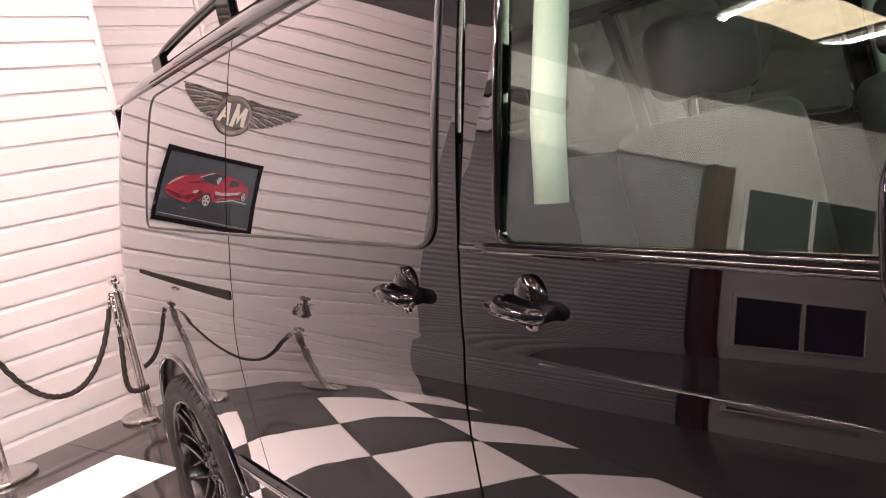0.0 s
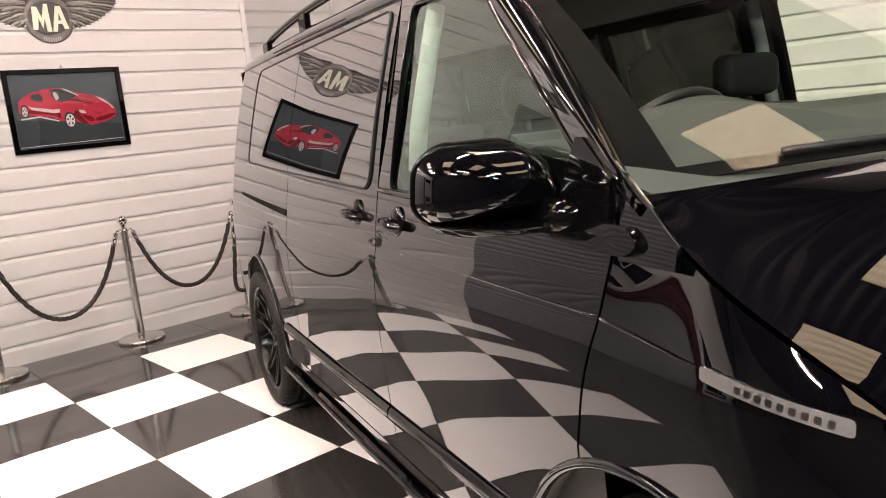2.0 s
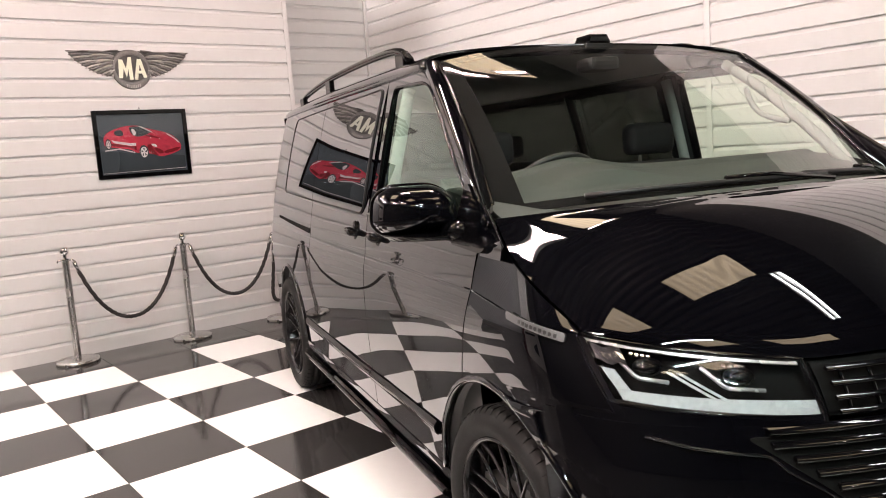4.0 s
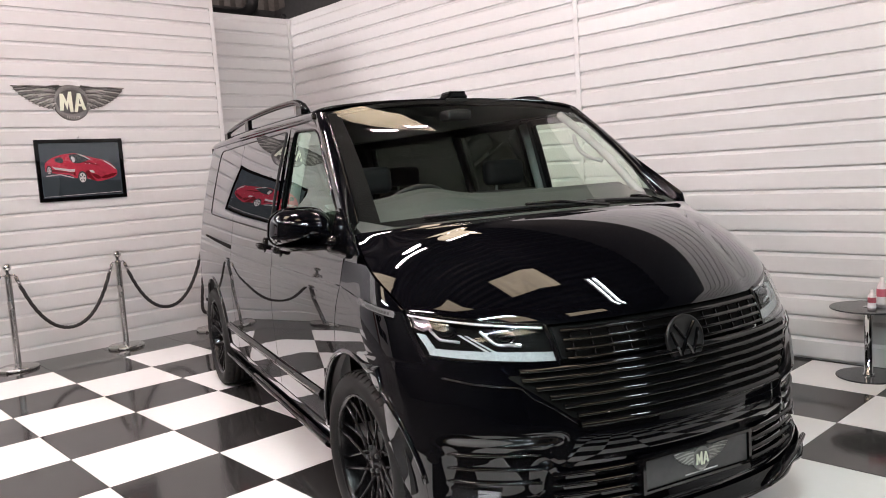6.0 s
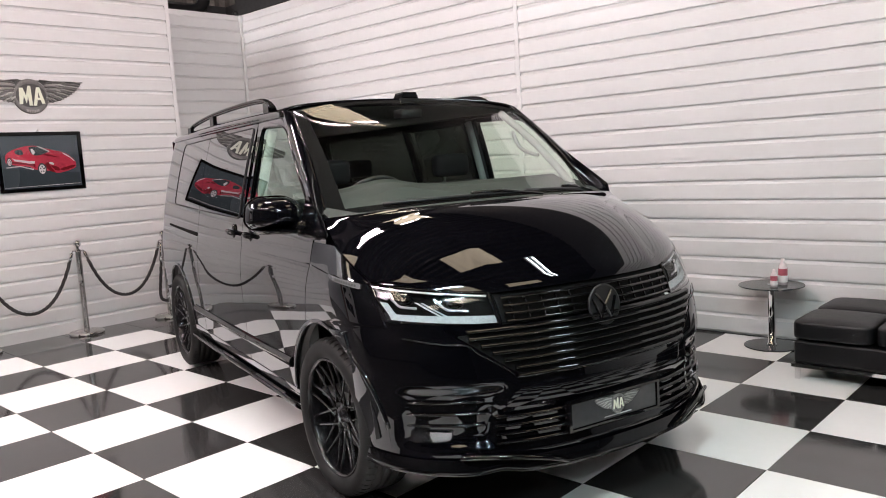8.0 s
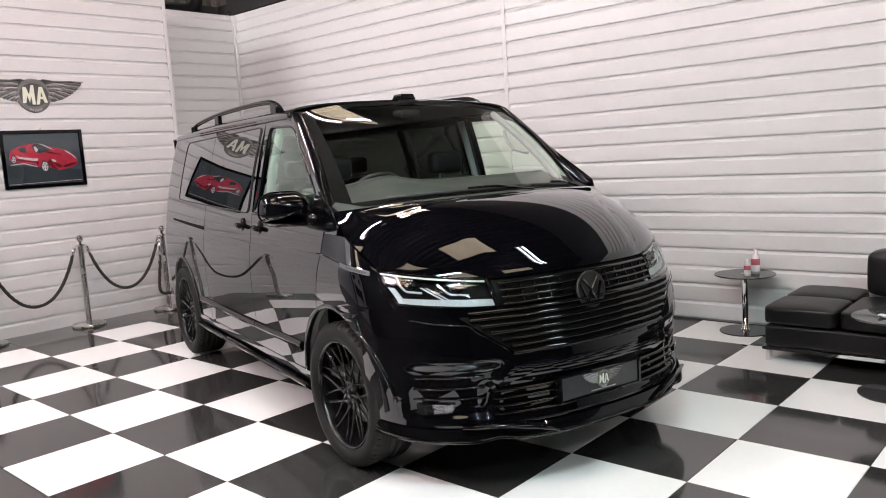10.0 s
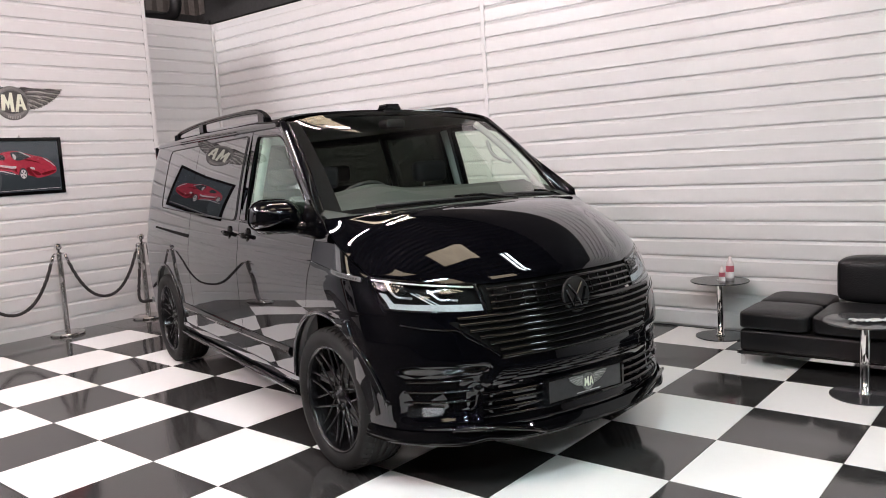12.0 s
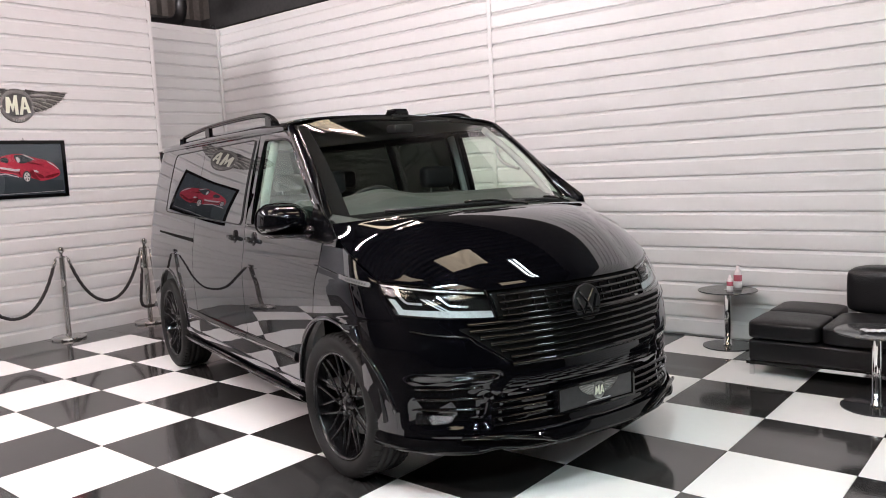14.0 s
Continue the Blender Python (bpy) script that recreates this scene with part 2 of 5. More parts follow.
# ---- the van: x ahead from the front axle, y to its left, z up ----
def glass(name, tint, gloss=1.0, rough=0.01, shine_tint=(1.0, 1.0, 1.0)):
    m, t, b = nodes_of(name)
    n, l = t.nodes.new, t.links.new
    t.nodes.remove(b)
    out = t.nodes["Material Output"]
    clear, shine, mix, side_on, power, mul = n("ShaderNodeBsdfTransparent"), n("ShaderNodeBsdfGlossy"), n("ShaderNodeMixShader"), n("ShaderNodeLayerWeight"), n("ShaderNodeMath"), n("ShaderNodeMath")
    clear.inputs[0].default_value = (*tint, 1)
    shine.inputs["Roughness"].default_value = rough
    shine.inputs[0].default_value = (*shine_tint, 1)
    side_on.inputs["Blend"].default_value = 0.5
    power.operation, power.inputs[1].default_value = "POWER", 5.0
    mul.operation, mul.inputs[1].default_value, mul.inputs[2].default_value, mul.use_clamp = "MULTIPLY_ADD", 0.95 * gloss, 0.05 * gloss, True
    l(side_on.outputs["Facing"], power.inputs[0]), l(power.outputs[0], mul.inputs[0]), l(mul.outputs[0], mix.inputs[0])
    l(clear.outputs[0], mix.inputs[1]), l(shine.outputs[0], mix.inputs[2]), l(mix.outputs[0], out.inputs[0])
    return m


SCREEN_GLASS = glass("windscreen_glass", (0.93, 0.985, 0.94), 1.0)
TINTED = glass("tinted_glass", (0.022, 0.026, 0.022), 1.0)
DOOR_GLASS = glass("door_glass", (0.70, 0.95, 0.80), 1.9, shine_tint=(0.84, 1.0, 0.93))
FAR_GLASS = glass("green_door_glass", (0.80, 0.93, 0.81), 1.0)
LENS = glass("clear_lens", (0.93, 0.95, 0.96), 1.0)
PRIVACY = lacquer("privacy_glass", (0.005, 0.005, 0.006), 2.9, 0.055, 0.008)
DRL = plain("lamp_light_guide", (0.40, 0.44, 0.45), 0.22, vary=0.25, scale=14)
LAMP_CHROME = plain("lamp_reflector", (0.7, 0.72, 0.75), 0.12, metal=1.0, vary=0.1)
RIM_BLACK = plain("black_alloy", (0.006, 0.006, 0.007), 0.24, vary=0.15, coat=0.15, spec=0.35)
GREY_TRIM = plain("grey_cabin_trim", (0.30, 0.32, 0.30), 0.6, vary=0.05, bump=0.05, bump_scale=200)
DARK_TRIM = plain("dark_cabin_trim", (0.085, 0.09, 0.088), 0.5, vary=0.1, bump=0.06, bump_scale=200)
DASH_GREY = plain("grey_dashboard", (0.052, 0.062, 0.056), 0.6, spec=0.2, vary=0.08, bump=0.06, bump_scale=250)
# near-black for black parts and for shade painted inside openings
SHADE_AND_BLACK = plain("black_and_painted_shade", (0.004, 0.004, 0.004), 0.8, vary=0.2, spec=0.1)
FOG_CHROME = plain("dim_lamp_reflector", (0.22, 0.225, 0.24), 0.15, metal=1.0, vary=0.3, scale=60)
PLATE_GREY = plain("satin_plate", (0.035, 0.035, 0.037), 0.18, vary=0.15, scale=6)
SEAT_CLOTH = plain("grey_seat_cloth", (0.020, 0.022, 0.022), 0.8, vary=0.2, spec=0.15, bump=0.05, bump_scale=300)
BADGE_GREY = plain("badge_silver", (0.5, 0.5, 0.51), 0.28, metal=0.55, vary=0.15, scale=40)
HEAD_CLOTH = plain("black_headrest_cloth", (0.0035, 0.004, 0.005), 0.7, vary=0.2, scale=12, bump=0.1, bump_scale=300, spec=0.25)
BADGE_SILVER = plain("badge_chrome", (0.34, 0.34, 0.35), 0.22, metal=0.7, vary=0.15, scale=40)
DISC_STEEL = plain("brake_disc", (0.12, 0.12, 0.12), 0.35, metal=1.0, vary=0.2)

EXPO = 2.3
# how the side leans in with height: slope by height, summed up from the sill
LEAN_IN = [(0.15, 0.20), (0.3, 0.08), (0.5, 0.06), (0.7, 0.05), (0.8, 0.01), (0.88, -0.005), (0.94, -0.05), (0.985, -0.13), (1.02, -0.20), (1.054, -0.235), (1.06, -0.09), (1.085, -0.11), (1.12, -0.17), (1.2, -0.19), (1.3, -0.205), (1.5, -0.26), (1.7, -0.31), (1.78, -0.38)]
EASY_IN = [(z, b) for z, b in LEAN_IN if z < 0.9] + [(0.95, -0.045), (1.06, -0.135)] + [(z, b) for z, b in LEAN_IN if z > 1.1]
WIDTHS, WIDTHS_WING = [], []
for k in range(164):
    z_k = 0.15 + 0.01 * k
    slope = [np.interp(z, [a for a, b in LEAN_IN], [b for a, b in LEAN_IN]) for z in np.arange(0.8, z_k, 0.0025 if z_k > 0.8 else -0.0025)]
    soft = [np.interp(z, [a for a, b in EASY_IN], [b for a, b in EASY_IN]) for z in np.arange(0.8, z_k, 0.0025 if z_k > 0.8 else -0.0025)]
    WIDTHS_WING.append((z_k, 0.955 + 0.0025 * float(sum(soft)) * (1 if z_k > 0.8 else -1)))
    WIDTHS.append((z_k, 0.955 + 0.0025 * float(sum(slope)) * (1 if z_k > 0.8 else -1)))
NOSE = [(0.15, 0.842), (0.28, 0.873), (0.42, 0.872), (0.56, 0.868), (0.66, 0.85), (0.83, 0.80), (0.95, 0.745), (1.03, 0.645), (1.2, 0.35)]


def half_width(z):
    return lerp_table(WIDTHS, z)


def start(z):
    """Where the side begins to bend into the nose."""
    return 0.22 - 0.12 * min(1.0, max(0.0, (z - 0.72) / 0.25))


def nose(z):
    return lerp_table(NOSE, z)


def side_y(x, z):
    """Half the van's width at a place along it and a height."""
    w = half_width(z)
    if x > -0.12:
        # the crease runs out along the wing
        f = min(1.0, (x + 0.12) / 0.30)
        w = w * (1 - f) + lerp_table(WIDTHS_WING, z) * f
    x0 = start(z)
    if x > x0:
        k = min(1.0, (x - x0) / max(0.05, nose(z) - x0))
        w *= (1 - k**EXPO) ** (1 / EXPO)
    if x < -2.0:
        w -= 0.055 * ((-2.0 - x) / 1.9) ** 1.8
    if x < -3.6:
        k = min(1.0, (-3.6 - x) / 0.36)
        w -= 0.22 * (1 - math.sqrt(1 - k * k))
    return w


def nose_pt(a, z, out=0.0):
    """The front at a height; a from -1 (right side) over 0 (middle) to 1; out: metres proud of the skin."""
    w, f, x0 = lerp_table(WIDTHS_WING, z) + out, nose(z) + out - start(z), start(z)
    t = a * math.pi / 2
    return Vector((x0 + f * abs(math.cos(t)) ** (2 / EXPO), math.copysign(w * abs(math.sin(t)) ** (2 / EXPO), a), z))


def nose_at(y, z, out=0.0):
    """The front at a distance y from the middle."""
    w, f, x0 = lerp_table(WIDTHS_WING, z) + out, nose(z) + out - start(z), start(z)
    return Vector((x0 + f * max(0.0, 1 - abs(y / w) ** EXPO) ** (1 / EXPO), y, z))


van = tagged(new("van"), "glossy black van with black alloy wheels and roof rails", "van")
van.matrix_basis = pose(2.394, 1.376, 0, 0, 0, -16.15)
body = new("body")
body.parent = van
ARCH_R, WHEEL_Z = 0.43, 0.375


def rounded(points, r, n=5):
    """A closed outline with its corners rounded; r: a number or one for each corner."""
    out, m = [], len(points)
    for i in range(m):
        p, a, b = Vector(points[i]), Vector(points[i - 1]), Vector(points[(i + 1) % m])
        rr = r[i] if isinstance(r, (list, tuple)) else r
        da, db = (a - p), (b - p)
        rr = min(rr, da.length * 0.45, db.length * 0.45)
        p0, p1 = p + da.normalized() * rr, p + db.normalized() * rr
        for k in range(n + 1):
            t = k / n
            out.append((1 - t) ** 2 * p0 + 2 * t * (1 - t) * p + t * t * p1)
    return out


def resample(loop, n):
    """More points along a closed outline, kept at its corners."""
    m = len(loop)
    total = sum((loop[(i + 1) % m] - loop[i]).length for i in range(m))
    out = []
    for i in range(m):
        a, b = loop[i], loop[(i + 1) % m]
        k = max(1, round(n * (b - a).length / total))
        out += [a.lerp(b, j / k) for j in range(k)]
    return out


def clip_x(loop, x, way):
    """The part of an outline to one side of a vertical line."""
    out = []
    for k, p in enumerate(loop):
        q = loop[(k + 1) % len(loop)]
        inside, then = (p.x - x) * way >= 0, (q.x - x) * way >= 0
        if inside:
            out.append(p)
        if inside != then:
            out.append(p.lerp(q, (x - p.x) / (q.x - p.x)))
    return out


def fill_bm(loop, place, rings=8, flip=False):
    """A sheet inside a convex outline of 2D points, each laid into space by place(a, b)."""
    bm = bmesh.new()
    c = sum(loop, Vector((0, 0))) / len(loop)
    prev = None
    for k in range(rings, 0, -1):
        ring = [bm.verts.new(place(*(c + (p - c) * k / rings))) for p in loop]
        if prev:
            for i in range(len(loop)):
                j = (i + 1) % len(loop)
                bm.faces.new((prev[i], prev[j], ring[j], ring[i]))
        prev = ring
    mid = bm.verts.new(place(*c))
    for i in range(len(loop)):
        bm.faces.new((prev[i], prev[(i + 1) % len(loop)], mid))
    if flip:
        bmesh.ops.reverse_faces(bm, faces=bm.faces[:])
    return bm


def ring_bm(outer, inner, place, rings=2):
    bm = bmesh.new()
    rows = [[bm.verts.new(place(*(o + (i - o) * k / rings))) for o, i in zip(outer, inner)] for k in range(rings + 1)]
    n = len(outer)
    for a, b in zip(rows, rows[1:]):
        for i in range(n):
            bm.faces.new((a[i], a[(i + 1) % n], b[(i + 1) % n], b[i]))
    return bm


def on_side(s, out=0.0):
    return lambda x, z: Vector((x, s * (side_y(x, z) + out), z))


def outward(bm, s):
    """Turns a sheet's faces away from the van's middle plane."""
    bm.normal_update()
    if sum(f.normal.y * f.calc_area() for f in bm.faces) * s < 0:
        bmesh.ops.reverse_faces(bm, faces=bm.faces[:])
    return bm


def shell(bm, d=0.012):
    """Thickness to the inside of a sheet whose faces already point outwards."""
    bm.normal_update()
    geo = [f for f in bm.faces]
    n = {v: v.normal.copy() for v in bm.verts}
    copy = {v: bm.verts.new(v.co - n[v] * d) for v in list(bm.verts)}
    rim = [e for e in bm.edges if len(e.link_faces) == 1]
    for e in rim:
        e.smooth = False
        f = e.link_faces[0]
        a, b = e.verts
        loop = [l for l in f.loops if l.edge == e][0]
        a, b = loop.vert, loop.link_loop_next.vert
        bm.faces.new((b, a, copy[a], copy[b]))
    for f in geo:
        bm.faces.new([copy[v] for v in f.verts][::-1])
    return bm


def column_panel(s, x0, x1, lo, hi, nx, nz, bend=0.0):
    """A side panel between two x limits (functions of height are allowed) and two heights (functions of x)."""
    def at(u, v):
        xm = x0(0.8) * (1 - u) + x1(0.8) * u
        # rows lie level above the arches, so that the crease runs straight
        z = lo(xm) + (0.84 - lo(xm)) * v / 0.35 if v < 0.35 else lerp_table([(0.35, 0.84), (0.60, 1.050), (0.63, 1.0625), (0.70, 1.12), (1.0, hi(xm))], v)
        x = x0(z) * (1 - u) + x1(z) * u
        return Vector((x, s * side_y(x, z), z))
    return outward(grid_bm(at, nx, nz), s)


def arch(x, xc):
    d = abs(x - xc)
    return WHEEL_Z + math.sqrt(max(0.0, ARCH_R**2 - d * d)) if d < ARCH_R else 0.0


def door_gap(z):
    """The front edge of the front door: down to the arch, then along it."""
    if z < 0.80:
        rim = -math.sqrt(max(0.0, (ARCH_R + 0.006) ** 2 - (z - WHEEL_Z) ** 2))
        return min(rim, -0.182)
    return lerp_table([(0.80, -0.182), (0.93, -0.155), (1.05, -0.12), (1.16, -0.093), (1.26, -0.082)], z)


SILL = 0.40
SIDES = (-1, 1)
WAIST = lambda x: lerp_table([(-1.25, 1.220), (-0.8, 1.208), (-0.45, 1.199), (0.0, 1.197)], x)
for s in SIDES:
    POST = -1.20 if s < 0 else -1.32
    TOP_EDGE = (lambda x: 1.775) if s < 0 else (lambda x: 1.20)
    quarter = column_panel(s, lambda z: -3.955, lambda z: -2.256, lambda x: max(0.33, arch(x, -3.0)), TOP_EDGE, 60, 80)
    part("quarter_panel", shell(quarter), BLACK_PAINT, body, smooth=True)
    slide = column_panel(s, lambda z: -2.250, lambda z: POST - 0.006, lambda x: max(SILL, arch(x, -3.0)), TOP_EDGE, 30, 80)
    sliding_door = part("sliding_door", shell(slide), BLACK_PAINT, van, smooth=True)
    lower = column_panel(s, lambda z: POST, lambda z: door_gap(z) - 0.003, lambda x: SILL, WAIST, 40, 60)
    front_door = part("front_door", shell(lower), BLACK_PAINT, van, smooth=True)
    # window frame of the front door
    outer = [(POST, 1.222), (POST, 1.775), (-0.80, 1.775), (-0.10, 1.306), (-0.090, 1.200)]
    inner = [(POST + 0.095, 1.228), (POST + 0.095, 1.735), (-0.715, 1.722), (-0.20, 1.318), (-0.19, 1.208)]
    o = rounded(outer, [0.004, 0.01, 0.09, 0.01, 0.004], 6)
    i = rounded(inner, [0.03, 0.03, 0.10, 0.03, 0.02], 6)
    part("window_frame", shell(outward(ring_bm(o, i, on_side(s), 4), s), 0.02), BLACK_PAINT, front_door, smooth=True)
    pane = rounded([(POST + 0.085, 1.219), (POST + 0.085, 1.745), (-0.71, 1.730), (-0.185, 1.322), (-0.175, 1.200)], [0.03, 0.03, 0.10, 0.03, 0.02], 6)
    w = part("window_pane", outward(fill_bm(pane, on_side(s, -0.008), 6), s), DOOR_GLASS if s < 0 else FAR_GLASS, front_door, "clear tinted side window", smooth=True)
    w.visible_shadow = False
    seal = [on_side(s, -0.002)(*p) for p in resample(i, 60)]
    part("window_seal", tube_bm(seal, 0.006, 6, closed=True), GLOSS_BLACK, front_door, smooth=True)
    part("waist_strip", tube_bm([on_side(s, 0.001)(x, WAIST(x) + 0.006) for x in np.linspace(-1.19, -0.14, 16)], 0.009, 8), GLOSS_BLACK, front_door, "shiny strip under the window", smooth=True)
    # dark flush windows of the rear, one outline in two panes
    whole = rounded([(-3.13, 1.272), (-3.10, 1.725), (-1.255, 1.745), (-1.27, 1.222)], [0.05, 0.07, 0.04, 0.06], 6)
    if s > 0:
        whole = rounded([(-3.80, 1.272), (-3.75, 1.715), (-1.42, 1.735), (-1.42, 1.232)], [0.05, 0.07, 0.04, 0.06], 6)
        around = rounded([(-3.955, 1.196), (-3.955, 1.775), (POST - 0.006, 1.775), (POST - 0.006, 1.196)], 0.004, 6)
        part("window_post", tube_bm([on_side(s, -0.02)(-2.253, z) for z in (1.20, 1.4, 1.6, 1.76)], 0.03, 8), MATT_BLACK, body)
        part("window_surround", shell(outward(ring_bm(around, whole, on_side(s), 4), s), 0.02), BLACK_PAINT, body, smooth=True)
    for name, x0, x1, owner in (("rear_window", -3.2 if s < 0 else -3.9, -2.256, body), ("sliding_window", -2.250, POST - 0.05, sliding_door)):
        keep = resample(clip_x(clip_x(whole, x0, 1), x1, -1), 90)
        sheet = outward(fill_bm(keep, on_side(s, 0.004), 10), s)
        pane = part(name, shell(sheet, 0.006) if s < 0 else sheet, PRIVACY if s < 0 else TINTED, owner, "black glossy flush window", smooth=True)
        pane.visible_shadow = s < 0
    part("window_outline", tube_bm([on_side(s, 0.003)(*p) for p in resample(whole, 120)], 0.005, 6, closed=True), MATT_BLACK, body, smooth=True)
    # sliding rail, sill, skirt
    # no groove is cut: a proud strip carries its shade as near-black colour
    part("door_rail", shell(outward(fill_bm(resample(rounded([(-3.3, 1.098), (-3.3, 1.112), (-2.27, 1.092), (-2.27, 1.066)], 0.005, 2), 40), on_side(s, 0.003), 3), s), 0.008), SHADE_AND_BLACK, body, "dark strip in place of the sliding door's rail groove")
    sill = outward(grid_bm(lambda u, v: Vector((-2.60 + 2.21 * u, s * (half_width(0.40) + 0.004 * math.sin(v * math.pi) - 0.012 * v), 0.394 - 0.075 * v)), 24, 6), s)
    part("sill", shell(sill), BLACK_PAINT, body, smooth=True)
    ledge = lambda v: lerp_table([(0, 0.945), (0.12, 0.960), (0.3, 0.958), (0.42, 0.945), (1, 0.855)], v)
    down = lambda v: lerp_table([(0, 0.325), (0.12, 0.322), (0.3, 0.305), (0.42, 0.295), (1, 0.225)], v)
    skirt = outward(grid_bm(lambda u, v: Vector((-2.58 + 2.17 * u, s * ledge(v), down(v))), 24, 20), s)
    part("side_skirt", shell(skirt, 0.01), GLOSS_BLACK, van, "gloss black side skirt under the sill", smooth=True)
    part("shoulder_crease", tube_bm([on_side(s, -0.0012)(x, 1.0565) for x in np.linspace(door_gap(1.04) - 0.9, door_gap(1.04) - 0.006, 24)], [0.0015 + 0.0018 * k / 23 for k in range(24)], 10), BLACK_PAINT, front_door, smooth=True)
    part("shoulder_crease", tube_bm([on_side(s, -0.0012)(x, 1.0565 - 0.10 * (x + 0.13)) for x in np.linspace(door_gap(1.04) + 0.008, 0.13, 10)], [0.0033 - 0.0003 * k for k in range(10)], 10), BLACK_PAINT, body, smooth=True)
    for name, x0, x1, owner in (("door_moulding", -2.50, POST - 0.008, sliding_door), ("door_moulding", POST + 0.004, -0.452, front_door)):
        band = outward(grid_bm(lambda u, v: on_side(s, 0.004 + 0.014 * math.sin(math.pi * v) ** 0.6)(x0 + (x1 - x0) * u, 0.500 + 0.052 * v), 24, 8), s)
        part(name, shell(band, 0.012), GLOSS_BLACK, owner, "gloss black moulding along the lower door", smooth=True)


# ---- bonnet, wings, nose ----
def ahead(x):
    """The front arch is drawn out forwards."""
    return x * (1.13 if x > 0 else 1.0)


def bonnet_edge(u):
    z = 0.955 + 0.059 * max(0.0, (abs(u) - 0.45) / 0.55) ** 1.2
    return nose_at(0.868 * u, z)


def shut_line(x):
    """Height of the line between bonnet and wing, by place along the van."""
    return 1.2171 + x * (-0.6448 + x * (0.8286 + x * -1.4468))


def bonnet(u, v):
    """u from -1 to 1 across, v from the front edge to the windscreen; the sides roll down to the shut line."""
    f, b = bonnet_edge(u), Vector((0.17 - 0.235 * u * u, 0.868 * u, 1.292 - 0.036 * u * u))
    p = f.lerp(b, v)
    p.z += 0.050 * math.sin(math.pi * min(1, v * 1.04)) ** 0.8 * (1 - 0.45 * abs(u) ** 3)
    # flatter across than along: the middle stays up towards the sides
    k = min(1.0, max(0.0, (0.745 - p.x) / 0.575))
    middle = 0.955 + 0.337 * k + 0.050 * math.sin(math.pi * min(1, k * 1.04)) ** 0.8
    p.z += 0.6 * (middle - p.z) * (1 - abs(u) ** 1.5) * (1 - (1 - v) ** 4)
    ridge = 0.50 + 0.15 * v
    p.z += 0.008 * (1 - v) ** 0.5 / (1 + math.exp((abs(u) - ridge) / 0.014))
    p.y *= 1 + 0.032 * math.sin(math.pi * v) * u * u
    side_x = bonnet_edge(1.0).x * (1 - v) - 0.065 * v
    side_z = bonnet_edge(1.0).z * (1 - v) + 1.256 * v + 0.0275 * math.sin(math.pi * min(1, v * 1.04)) ** 0.8
    roll = max(0.0, (abs(u) - 0.55) / 0.45) ** 2.4
    p.z -= roll * (side_z - shut_line(side_x))
    if v < 0.04:
        p.z -= 0.010 * (1 - v / 0.04) ** 2 * (1 - roll)
    return p


def lamp_tip(z):
    """How far back the headlamp reaches round the corner."""
    return 0.470 - 0.75 * (max(z, 0.84) - 0.866)


